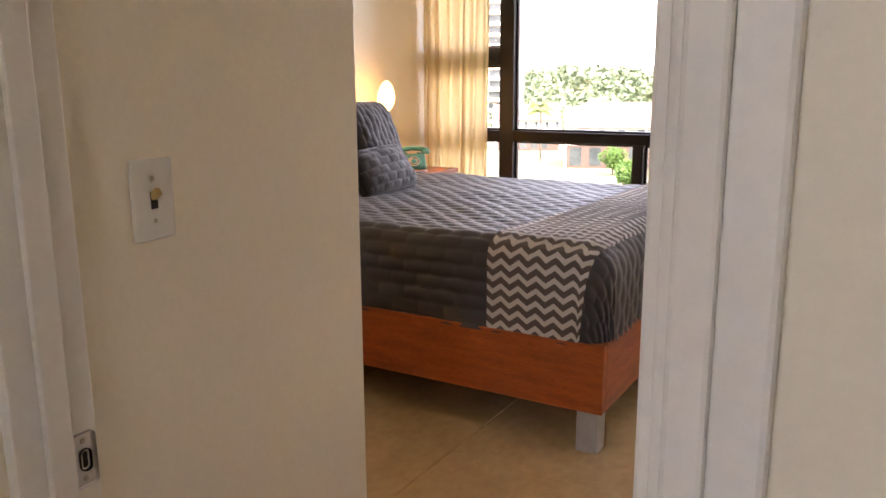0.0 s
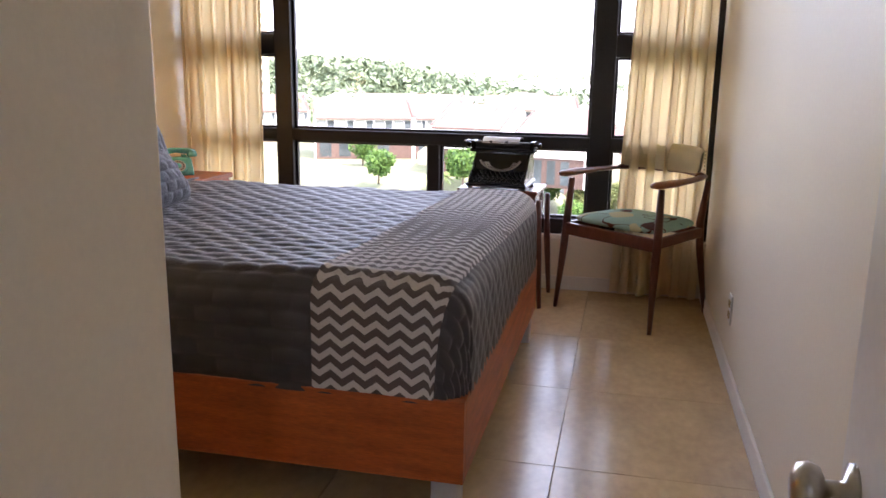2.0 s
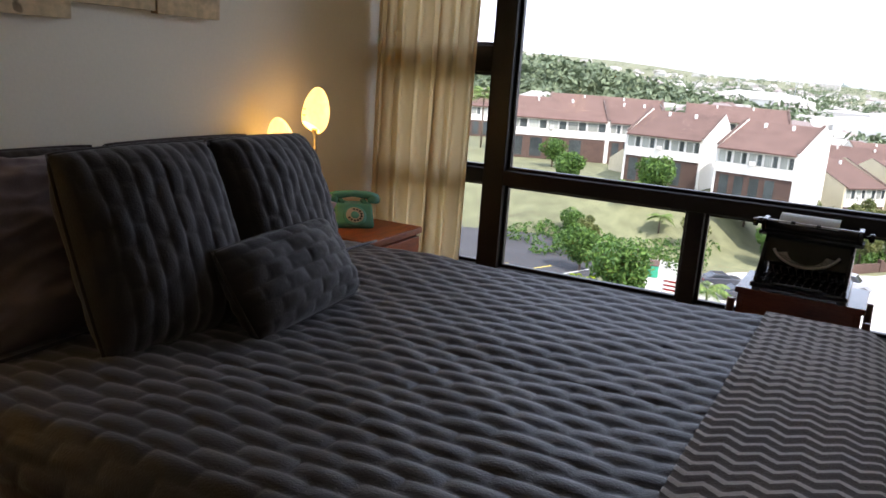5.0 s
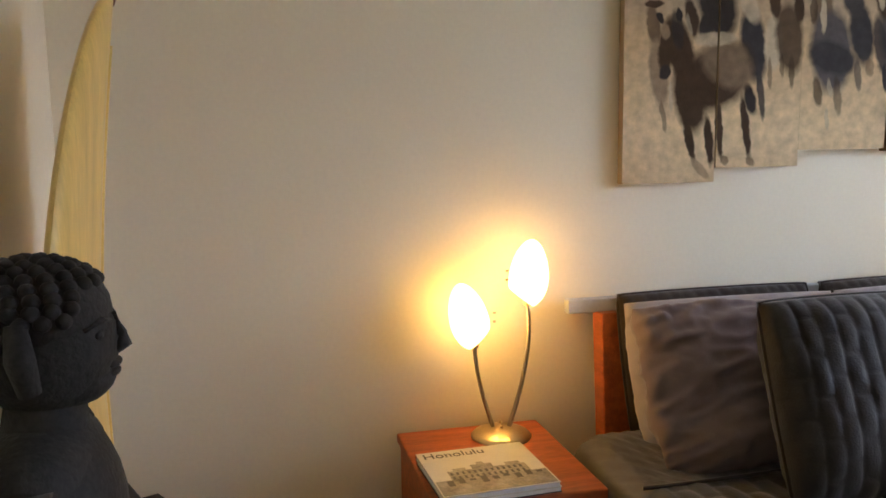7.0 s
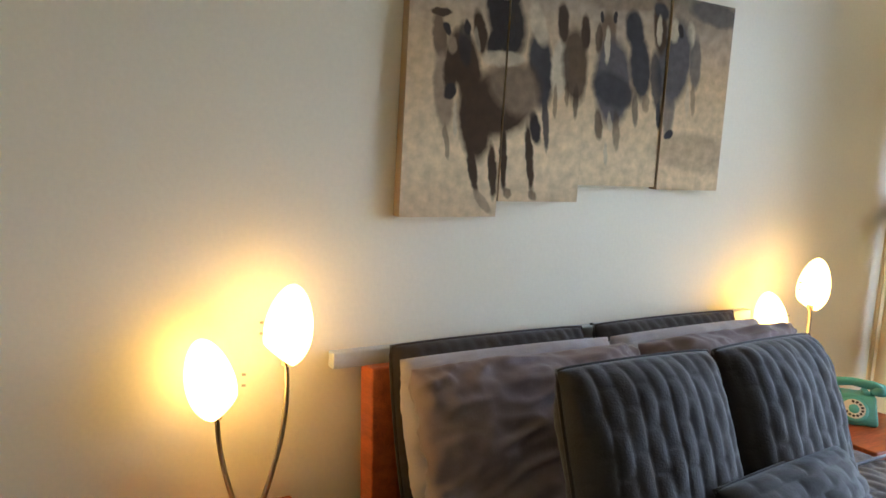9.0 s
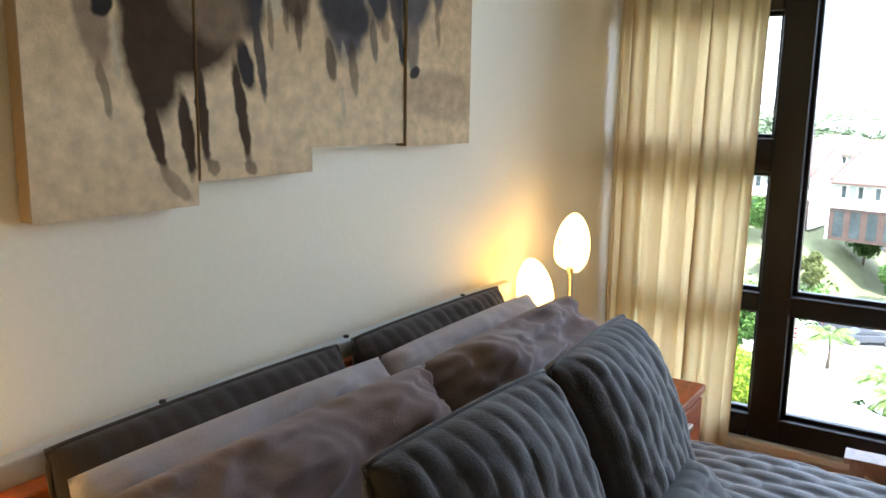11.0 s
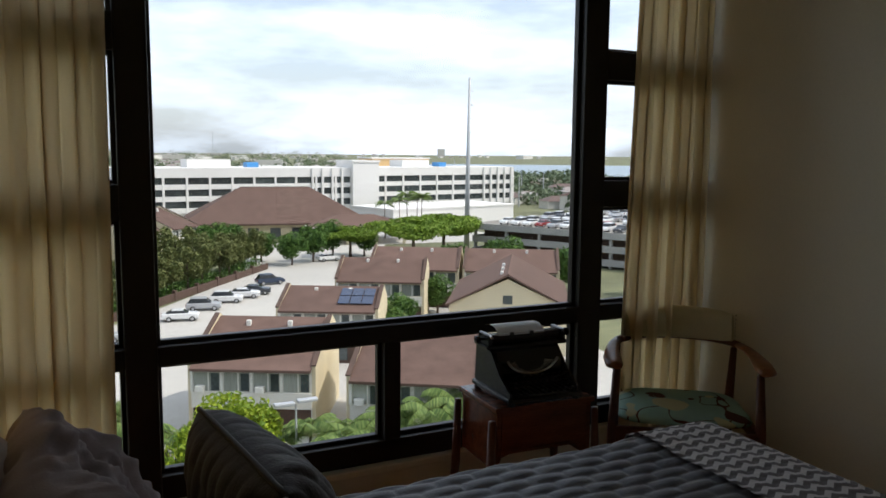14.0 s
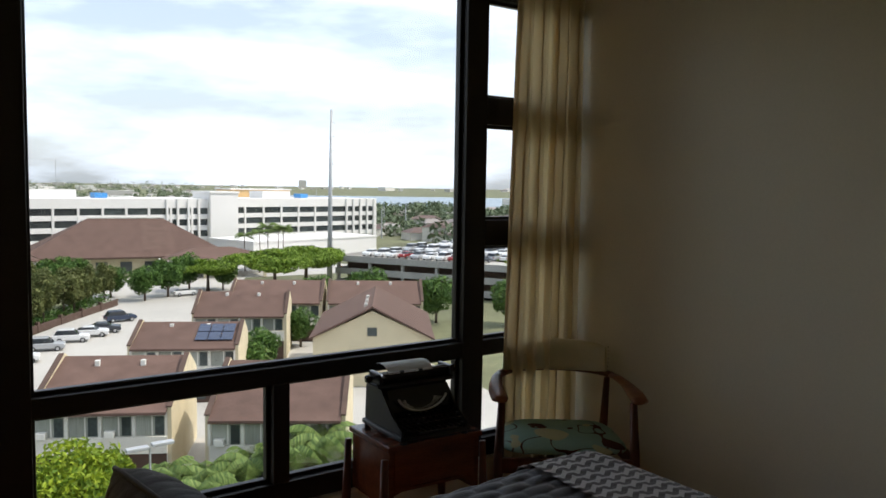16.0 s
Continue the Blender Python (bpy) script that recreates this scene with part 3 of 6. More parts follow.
def cushion(name, label, x, y, z, w, h, t, lean, turn, roll, material, quilt=None, pipe=None, seed=0, group="", wrinkle=0.006, n=34):
    """Local: x across, y thickness, z up; set on the bed facing its foot, leaning back."""
    m = BEDM @ pose(x, y, z, 0, 0, 90 + turn) @ pose(0, 0, 0, -lean, 0, 0) @ pose(0, 0, 0, 0, roll, 0) @ pose(0, 0, h / 2)
    o = new(name)
    o.matrix_basis = m
    tagged(o, label, "pillow", group)
    part("cover", pillow_mesh(w, h, t, 96 if quilt else n, quilt, seed, wrinkle=wrinkle), material, o, smooth=True)
    if pipe:
        part("piping", piping(w, h), pipe, o, smooth=True)
    return o


QV = lambda a, c: puff(c, a, 0.085, 0.038)
QH = lambda a, c: puff(a, c, 0.075, 0.040)
ZP = 0.625
for y, s in ((0.49, 1), (1.12, 2)):
    cushion("pillow_sham", "dark brown quilted pillow sham against the headboard", 0.150, y, ZP - 0.025, 0.63, 0.395, 0.12, 16, 0, 0, M_BROWN, QV, M_BROWN, s, "brown shams")
for y, s in ((0.475, 11), (1.10, 12)):
    cushion("bed_pillow", "pale grey cotton bed pillow leaning on a sham", 0.285, y, ZP - 0.02, 0.66, 0.40, 0.13, 22, 2 * (s - 11.5), 0, M_GREYP, None, None, s, "pale grey pillows", 0.015, 50)
for y, s in ((0.455, 21), (1.11, 22)):
    cushion("bed_pillow", "mauve grey cotton pillow with a wrinkled case", 0.455, y, ZP - 0.02, 0.68, 0.44, 0.19, 31, 3 * (s - 21.5), 0, M_MAUVE, None, None, s, "mauve pillows", 0.026, 72)
for y, s, tn in ((0.50, 31, -4), (0.92, 32, 5)):
    cushion("throw_pillow", "dark charcoal square cushion quilted in rows", 0.665, y, ZP - 0.005, 0.43, 0.455, 0.17, 21, tn, 2 * (s - 31.5), M_CUSH, QV, M_CUSH, s, "square cushions")
cushion("lumbar_cushion", "small dark charcoal oblong cushion lying before the others", 0.805, 0.775, ZP + 0.012, 0.46, 0.235, 0.14, 34, 2, -2, M_CUSH, QH, M_CUSH, 41)

# ---- bedside tables ----
def nightstand(at, label):
    ns = thing("nightstand", label, "nightstand", at, 0, group="bedside tables")
    part("top", box(0, 0.46, 0, 0.39, 0.592, 0.617, 0.004), M_ORANGE_Y, ns)
    part("body", box(0.008, 0.44, 0.008, 0.382, 0.06, 0.592, 0.003), M_ORANGE_Y, ns)
    for z0, z1 in ((0.075, 0.315), (0.325, 0.580)):
        d = part("drawer_front", box(0.441, 0.456, 0.014, 0.376, z0, z1, 0.003), M_ORANGE_Y, ns)
        part("handle", box(0.457, 0.472, 0.165, 0.24, z1 - 0.055, z1 - 0.035, 0.003), M_STEEL, d, "flat steel drawer pull")
    for x, y in ((0.02, 0.02), (0.40, 0.02), (0.02, 0.33), (0.40, 0.33)):
        part("foot", box(x, x + 0.04, y, y + 0.04, 0, 0.06, 0.003), M_SILVER, ns)
    return ns


nightstand((0.02, -0.487, 0), "cherry veneer nightstand with two drawers beside the bed")
nightstand((0.03, 1.515, 0), "cherry veneer nightstand with a turquoise telephone on it")


def egg(n=26, cut=True):
    """An upright egg shade, cut slantwise at the bottom on one side."""
    prof = []
    for k in range(n + 1):
        a = -math.pi / 2 + math.pi * k / n
        r = 0.050 * math.cos(a) * (1 - 0.16 * math.sin(a))
        prof.append((max(r, 0.0), 0.088 * math.sin(a)))
    b = lathe(prof, 28)
    if cut:
        bmesh.ops.bisect_plane(b, geom=b.verts[:] + b.edges[:] + b.faces[:], plane_co=(0.030, 0, -0.052), plane_no=(0.62, 0, -1.0), clear_outer=True)
    return b


def table_lamp(at, rz, label):
    la = thing("table_lamp", label, "lamp", at, rz, group="bedside lamps")
    part("base", lathe([(0.078, 0), (0.078, 0.004), (0.070, 0.012), (0.045, 0.022), (0.022, 0.028), (0.0, 0.029)], 36), M_BRASSY, la, "round domed metal base", True)
    for sx, top, bend, tilt in ((1, 0.358, 0.067, 6), (-1, 0.250, 0.043, -14)):
        pts = []
        for k in range(15):
            q = k / 14
            pts.append((sx * (0.020 + bend * math.sin(min(1.0, q * 1.02) * math.pi / 2) - (0.018 * q * q if sx > 0 else -0.004 * q)), 0, 0.022 + (top - 0.022) * q))
        arm = part("arm", shaft(pts, [0.0085 - 0.001 * k / 14 for k in range(15)], 10, 0.7), M_NICKEL, la, "curved metal stem", True)
        ex, ez = pts[-1][0], pts[-1][2]
        sh = part("shade", moved(egg(), pose(ex + sx * 0.004 - (0.012 if sx < 0 else 0.0), 0, ez + 0.070, 0, tilt, 0) @ pose(0, 0, 0, 0, 0, 180 if sx > 0 else 0)), M_LAMP, la, "lit opal glass egg shade", True)
        md = sh.modifiers.new("thick", 'SOLIDIFY')
        md.thickness = 0.003
        for dz in (0.055, 0.078):
            part("clip", moved(lathe([(0.003, 0), (0.003, 0.008), (0, 0.009)], 8), pose(ex - sx * 0.047, 0, ez + dz, 0, -90 * sx, 0)), M_NICKEL, la)
        part("stem_collar", moved(lathe([(0.010, 0), (0.012, 0.014), (0.010, 0.018)], 12), pose(ex, 0, ez - 0.012)), M_BRASSY, la)
    for dx, dy in ((0.0, 0.018), (0.0, -0.018)):
        part("knob", moved(lathe([(0.004, 0), (0.004, 0.010), (0.0, 0.013)], 8), pose(dx, dy, 0.024)), M_BRASSY, la)
    return la


table_lamp((0.115, -0.228, 0.617), 78, "two-armed metal table lamp with lit egg shades on the nightstand")
table_lamp((0.140, 1.560, 0.617), 75, "two-armed metal table lamp with lit egg shades by the telephone")

# magazines
def picture_mat():
    m = mat("printed_cover", (0.66, 0.63, 0.56), 0.4, 0, 0.05, 20, 200, 0.0)
    return m


M_COVER = picture_mat()
M_INK = mat("dark_print", (0.06, 0.05, 0.045), 0.5)
M_INK2 = mat("grey_print", (0.26, 0.23, 0.19), 0.5, 0, 0.35, 35, 150, 0)
MAGP = pose(0.358, -0.345, 0.617, 0, 0, 92)
for i, (dx, dr, hgt) in enumerate(((0.004, 0.8, 0.013), (0.0, 0.0, 0.013))):
    mg = new("magazine")
    mg.matrix_basis = MAGP @ pose(dx, dx, 0.0005 + i * 0.0135, 0, 0, dr)
    tagged(mg, "glossy softcover book lying on the nightstand" if i == 0 else "book with a sepia building photograph, titled Honolulu", "book")
    part("pages", box(-0.131, 0.131, -0.120, 0.120, 0.0015, hgt - 0.0015, 0.001), M_PAPER, mg)
    part("cover", box(-0.133, 0.133, -0.122, 0.122, hgt - 0.0015, hgt, 0.0006), M_COVER, mg)
    part("back_cover", box(-0.133, 0.133, -0.122, 0.122, 0.0, 0.0015, 0.0006), M_INK if i == 0 else M_COVER, mg)
    if i == 1:
        part("printed_ground", box(-0.129, 0.129, -0.118, -0.045, hgt + 0.0003, hgt + 0.0006), M_INK2, mg)
        pic = bmesh.new()
        for x0, x1, y0, y1 in ((-0.09, 0.095, -0.05, 0.0), (-0.03, 0.02, 0.0, 0.022), (-0.075, -0.045, 0.0, 0.012), (0.05, 0.085, 0.0, 0.014), (-0.012, 0.004, 0.022, 0.034)):
            box(x0, x1, y0, y1, hgt + 0.0004, hgt + 0.0008, bm=pic)
        part("printed_building", pic, M_INK2, mg)
        pw = bmesh.new()
        for r in range(2):
            for k in range(13):
                box(-0.086 + 0.0136 * k, -0.080 + 0.0136 * k, -0.044 + 0.022 * r, -0.030 + 0.022 * r, hgt + 0.0008, hgt + 0.0011, bm=pw)
        for k in range(9):
            x = -0.105 + 0.026 * k
            box(x, x + 0.014, -0.075 + 0.008 * (k % 3), -0.050 + 0.006 * (k % 2), hgt + 0.0008, hgt + 0.0012, bm=pw)
        tagged(part("printed_detail", pw, M_INK, mg), kind="stuff")
        cu = bpy.data.curves.new("title", 'FONT')
        cu.body, cu.size, cu.extrude = "Honolulu", 0.040, 0.0002
        cu.materials.append(M_INK)
        tt = new("printed_title", cu)
        tt.parent = mg
        tt.matrix_basis = pose(-0.122, 0.082, hgt + 0.0006)

# telephone
ph = thing("telephone", "turquoise rotary telephone on the bedside table", "telephone", (0.262, 1.745, 0.617), -48)
ph.scale = (0.86, 0.86, 0.86)
part("body", prism([(-0.10, 0.0), (0.10, 0.0), (0.098, 0.022), (0.045, 0.075), (0.028, 0.098), (-0.045, 0.100), (-0.075, 0.080), (-0.098, 0.022)], -0.085, 0.085, 0.010), M_TURQ, ph, smooth=False)
dl = part("dial", moved(lathe([(0.052, 0), (0.052, 0.006), (0.045, 0.009), (0.020, 0.009), (0.018, 0.012), (0, 0.012)], 30), pose(0.070, 0, 0.050, 0, 45, 0)), M_TURQ, ph, "rotary dial", True)
part("dial_plate", moved(lathe([(0.040, 0), (0.040, 0.0012), (0.018, 0.0012)], 30), pose(0.0768, 0, 0.0568, 0, 45, 0)), M_DIALW, dl, "cream number ring")
fh = bmesh.new()
for k in range(10):
    a = radians(-60 + 27 * k)
    join(fh, moved(lathe([(0.0055, 0), (0.0055, 0.001), (0, 0.001)], 10), pose(0.0778, 0, 0.0578, 0, 45, 0) @ pose(0.030 * math.cos(a), 0.030 * math.sin(a), 0)))
part("finger_holes", fh, M_VENTB, dl)
part("handset", shaft([(0.0, -0.105, 0.118), (-0.002, -0.075, 0.132), (-0.004, 0.0, 0.140), (-0.002, 0.075, 0.132), (0.0, 0.105, 0.118)], [0.024, 0.018, 0.015, 0.018, 0.024], 14), M_TURQ, ph, smooth=True)
for y in (-0.095, 0.095):
    part("ear_cup", moved(lathe([(0.026, 0), (0.030, 0.012), (0.024, 0.032), (0, 0.034)], 18), pose(0.0, y, 0.100)), M_TURQ, ph, smooth=True)
for y in (-0.05, 0.05):
    part("cradle", box(-0.035, 0.02, y - 0.012, y + 0.012, 0.095, 0.112, 0.004), M_TURQ, ph)

# ---- typewriter on its side table ----
st = thing("side_table", "small mahogany side table with splayed legs", "side table", (1.872, 2.115, 0), -3)
part("top", box(-0.200, 0.200, -0.15, 0.15, 0.560, 0.580, 0.004), M_MAHOG, st)
part("side_panel", prism([(-0.190, 0.562), (-0.172, 0.562), (-0.172, 0.395), (-0.190, 0.350)], -0.14, 0.14, 0.002), M_MAHOG, st)
part("side_panel", prism([(0.190, 0.562), (0.172, 0.562), (0.172, 0.395), (0.190, 0.350)], -0.14, 0.14, 0.002), M_MAHOG, st)
part("apron", prism([(-0.171, 0.560), (0.171, 0.560), (0.171, 0.400), (0.10, 0.425), (-0.10, 0.425), (-0.171, 0.400)], -0.142, -0.124, 0.002), M_MAHOG, st)
part("back_panel", box(-0.171, 0.171, 0.124, 0.140, 0.41, 0.560, 0.002), M_MAHOG, st)
part("shelf", box(-0.171, 0.171, -0.123, 0.123, 0.402, 0.414, 0.002), M_MAHOG, st)
for sx in (-1, 1):
    for sy in (-1, 1):
        part("leg", shaft([(sx * 0.232, sy * 0.155, 0.0), (sx * 0.214, sy * 0.142, 0.30), (sx * 0.208, sy * 0.138, 0.535)], [0.011, 0.017, 0.013], 10), M_TEAK, st, smooth=True)
tw = thing("typewriter", "black antique typewriter with a sheet of paper in it", "typewriter", (1.866, 2.115, 0.580), -3)
tw.scale = (1.0, 1.0, 0.86)
TWW = 0.135
for sx in (-1, 1):
    part("side_plate",
         moved(prism([(-0.125, 0.022), (0.125, 0.022), (0.125, 0.05), (0.118, 0.185), (0.02, 0.205), (-0.02, 0.165), (-0.075, 0.10), (-0.145, 0.055), (-0.148, 0.03)], -0.006, 0.006, 0.002), pose(sx * TWW, 0, 0, 0, 0, 90)), M_BLACK, tw)
part("base_frame", box(-0.150, 0.150, -0.155, 0.135, 0.012, 0.034, 0.006), M_BLACK, tw)
for x in (-0.13, 0.13):
    for y in (-0.14, 0.12):
        part("rubber_foot", moved(lathe([(0.013, 0), (0.013, 0.013)], 12), pose(x, y, 0)), M_GASKET, tw)
part("front_plate", moved(box(-0.130, 0.130, -0.004, 0.004, 0.0, 0.095, 0.002), pose(0, -0.045, 0.098, -16, 0, 0)), M_BLACK, tw)
part("back_plate", box(-0.128, 0.128, 0.100, 0.108, 0.034, 0.185, 0.002), M_BLACK, tw)
part("top_plate", box(-0.129, 0.129, 0.00, 0.10, 0.172, 0.184, 0.004), M_BLACK, tw)
bk = bmesh.new()
for k in range(29):
    a = radians(-62 + 124 * k / 28)
    join(bk, shaft([(0.10 * math.sin(a), -0.050, 0.175 - 0.075 * math.cos(a)), (0.035 * math.sin(a), -0.02, 0.155 - 0.02 * math.cos(a))], 0.0016, 4))
tagged(part("type_basket", bk, M_STEEL, tw), "fan of steel type bars", kind="stuff")
part("basket_ring", shaft([(0.105 * math.sin(radians(a)), -0.058, 0.176 - 0.080 * math.cos(radians(a))) for a in range(-75, 76, 10)], 0.005, 8), M_STEEL, tw, smooth=True)
for r in range(4):
    for k in range(10):
        x, y, z = -0.112 + 0.0245 * k + 0.006 * r, -0.150 + 0.024 * r, 0.052 + 0.013 * r
        kk = part("key", moved(lathe([(0.0075, 0), (0.0078, 0.003), (0.0070, 0.004), (0.0, 0.0042)], 10), pose(x, y, z)), M_BLACKM, tw)
lv = bmesh.new()
for r in range(4):
    for k in range(10):
        x, y, z = -0.112 + 0.0245 * k + 0.006 * r, -0.150 + 0.024 * r, 0.052 + 0.013 * r
        join(lv, shaft([(x, y, z), (x, y + 0.012, z - 0.012), (x, 0.0, 0.045)], 0.0014, 4))
tagged(part("key_levers", lv, M_STEEL, tw), "thin steel key levers", kind="stuff")
part("space_bar", box(-0.075, 0.075, -0.172, -0.160, 0.040, 0.048, 0.003), M_BLACKM, tw)
cr = part("carriage", box(-0.165, 0.165, -0.018, 0.072, 0.196, 0.214, 0.005), M_BLACK, tw)
part("platen", moved(lathe([(0.0, -0.158), (0.021, -0.157), (0.021, 0.157), (0.0, 0.158)], 20), pose(0, 0.022, 0.236, 0, 90, 0)), M_BLACKM, tw, smooth=True)
for sx in (-1, 1):
    part("platen_knob", moved(lathe([(0.006, 0), (0.006, 0.016), (0.017, 0.018), (0.017, 0.032), (0, 0.034)], 16), pose(sx * 0.158, 0.022, 0.236, 0, 90 * sx, 0)), M_BLACK, tw, smooth=True)
    part("carriage_end", box(sx * 0.150 - 0.009, sx * 0.150 + 0.009, -0.02, 0.066, 0.214, 0.262, 0.005), M_BLACK, tw)
    part("ribbon_spool", moved(lathe([(0.030, 0), (0.030, 0.014), (0.010, 0.016), (0, 0.016)], 20), pose(sx * 0.085, 0.05, 0.180)), M_BLACK, tw, smooth=True)
part("return_lever", shaft([(-0.152, -0.012, 0.262), (-0.166, -0.045, 0.268), (-0.176, -0.080, 0.266)], [0.004, 0.004, 0.006], 8, 0.5), M_STEEL, tw, "steel carriage return lever", True)
part("paper_bail", shaft([(-0.145, -0.006, 0.257), (0.145, -0.006, 0.257)], 0.0028, 8), M_STEEL, tw, smooth=True)
part("carriage_rail", shaft([(-0.168, 0.066, 0.226), (0.168, 0.066, 0.226)], 0.004, 8), M_STEEL, tw, smooth=True)
part("paper", sheet(4, 14, lambda u, v: (-0.108 + 0.19 * u, 0.004 + (0.028 * math.sin(v * 1.6)) + 0.085 * v * v, 0.252 + 0.030 * math.sin(v * 2.4) * 1.1 - 0.004)), M_PAPER, tw, "white sheet of paper", True)
for x in (-0.06, 0.02):
    part("bail_roller", moved(lathe([(0.006, -0.007), (0.006, 0.007)], 10), pose(x, -0.006, 0.257, 0, 90, 0)), M_BLACKM, tw)

# ---- armchair: local x across, y to its back ----
CH = pose(2.545, 2.035, 0, 0, 0, -37) @ Matrix.Diagonal((0.94, 0.94, 1.0, 1.0))
ch = new("armchair")
ch.matrix_basis = CH
tagged(ch, "dark teak armchair with a curved cream back and printed seat", "chair")
FW, BKW, FD, BD = 0.285, 0.235, -0.235, 0.215
for sx in (-1, 1):
    part("front_leg", shaft([(sx * (FW + 0.015), FD - 0.03, 0), (sx * FW, FD, 0.30), (sx * (FW - 0.003), FD + 0.012, 0.43), (sx * (FW - 0.012), FD + 0.028, 0.648)], [0.011, 0.020, 0.021, 0.015], 12), M_TEAK, ch, smooth=True)
    part("back_leg", shaft([(sx * (BKW + 0.02), BD + 0.06, 0), (sx * BKW, BD, 0.33), (sx * (BKW - 0.002), BD - 0.012, 0.45), (sx * (BKW + 0.012), BD + 0.012, 0.652)], [0.011, 0.019, 0.020, 0.014], 12), M_TEAK, ch, smooth=True)
    part("side_rail", moved(box(-0.012, 0.012, -0.21, 0.205, 0.385, 0.432, 0.004), pose(sx * (FW + BKW) / 2, 0, 0, 0, 0, sx * 5.5)), M_TEAK, ch)
    part("arm", shaft([(sx * 0.272, -0.285, 0.668), (sx * 0.285, -0.255, 0.670), (sx * 0.290, -0.16, 0.672), (sx * 0.288, -0.02, 0.674), (sx * 0.276, 0.09, 0.676), (sx * 0.245, 0.175, 0.680)], [0.018, 0.036, 0.037, 0.028, 0.024, 0.024], 14, 0.45), M_TEAK_ARM, ch, "worn rounded teak arm", True)
part("front_rail", box(-0.272, 0.272, FD - 0.008, FD + 0.016, 0.370, 0.430, 0.005), M_TEAK, ch)
part("back_rail", box(-0.225, 0.225, BD - 0.022, BD + 0.002, 0.385, 0.430, 0.004), M_TEAK, ch)


def arc(u):
    a = math.pi * (0.14 + 0.72 * u)
    return (-0.262 * math.cos(a) * 1.04, 0.045 + 0.235 * math.sin(a))


part("crest_rail", shaft([(*arc(k / 20), 0.682) for k in range(21)], 0.024, 12, 0.55), M_TEAK, ch, smooth=True)


def backpad(u, v):
    a = 2 * math.pi * v
    x, y = arc(0.06 + 0.88 * u)
    n = Vector((x, y - 0.045, 0)).normalized()
    endf = min(1.0, 9 * u + 0.25, 9 * (1 - u) + 0.25)
    r = n * (0.022 * math.cos(a))
    return (x + r.x * endf, y + r.y * endf + 0.02 * math.sin(a), 0.742 + (0.058 + 0.008 * math.sin(math.pi * u)) * math.copysign(abs(math.sin(a)) ** 0.6, math.sin(a)) * (0.86 + 0.14 * endf))


bp = part("backrest", sheet(30, 20, backpad), M_CREAMV, ch, "curved cream vinyl back pad", True)
stud = bmesh.new()
for k in range(7):
    for u in (0.065, 0.935):
        x, y = arc(u)
        join(stud, moved(lathe([(0.0045, 0), (0.003, 0.002), (0, 0.003)], 8), pose(x * 1.06, y + 0.012, 0.692 + 0.017 * k, 0, 90 if x > 0 else -90, 0)))
part("studs", stud, M_STUD, ch, "row of brass studs")


def seatpad(u, v):
    a, r = 2 * math.pi * u, math.sin(math.pi * v)
    se = 0.42
    cx = math.copysign(abs(math.cos(a)) ** se, math.cos(a)) * r
    cy = math.copysign(abs(math.sin(a)) ** se, math.sin(a)) * r
    z = -math.cos(math.pi * v)
    w = 0.275 - 0.035 * (cy * 0.5 + 0.5)
    return (cx * w, -0.012 + cy * 0.222, 0.452 + (0.034 if z > 0 else 0.026) * math.copysign(abs(z) ** 0.8, z))


part("seat", sheet(48, 20, seatpad), M_SEAT, ch, "sea-green printed seat cushion", True)

# ---- wooden block letter behind the bed, and a vent ----
def letter_outline(grow):
    """A block letter D with small serifs: straight back, rounded bow."""
    w, h, r = 0.100 - grow, 0.195 - grow, 0.085
    pts = [(-w, -h)]
    for k in range(9):
        a = radians(-90 + 11.25 * k)
        pts.append((w - r + (r - grow * 0.4) * math.cos(a), -h + r + (r - grow * 0.4) * math.sin(a)))
    for k in range(9):
        a = radians(11.25 * k)
        pts.append((w - r + (r - grow * 0.4) * math.cos(a), h - r + (r - grow * 0.4) * math.sin(a)))
    pts.append((-w, h))
    return pts


def block_letter():
    b = bmesh.new()
    outer, inner = letter_outline(0.0), letter_outline(0.042)
    n = len(outer)
    rings = [[b.verts.new((x, y, z)) for x, z in ring] for y in (-0.045, 0.045) for ring in (outer, inner)]
    for k in range(n):
        q = (k + 1) % n
        for a, c in ((0, 1), (2, 3), (0, 2), (1, 3)):
            b.faces.new((rings[a][k], rings[a][q], rings[c][q], rings[c][k]))
    bmesh.ops.recalc_face_normals(b, faces=b.faces[:])
    bmesh.ops.bevel(b, geom=[e for e in b.edges if e.calc_face_angle(0) > 1.2], offset=0.003, segments=2, affect='EDGES', profile=0.5)
    for z in (-0.186, 0.186):
        box(-0.118, -0.095, -0.047, 0.047, z - 0.009, z + 0.009, 0.003, bm=b)
    return b


M_LETTER = mat("worn_pinkish_wood", (0.36, 0.24, 0.20), 0.45, 0, 0.18, 9, 70, 0.2)
lt = part("block_letter", moved(block_letter(), pose(0, 0, 0.195)), M_LETTER)
lt.matrix_basis = pose(0.972, 2.195, 0, 0, 0, 3)
tagged(lt, "worn wooden block letter D standing under the window", "letter")
vt = thing("floor_vent", "dark metal vent low on the window wall", "vent", (1.30, WY - 0.032, 0.165), 0)
part("frame", box(-0.12, 0.12, -0.012, 0.0, -0.04, 0.04, 0.003), M_VENTB, vt)
for k in range(5):
    part("slat", moved(box(-0.11, 0.11, -0.006, 0.006, -0.001, 0.001), pose(0, -0.014, -0.028 + 0.014 * k, 35, 0, 0)), M_FRAME, vt)

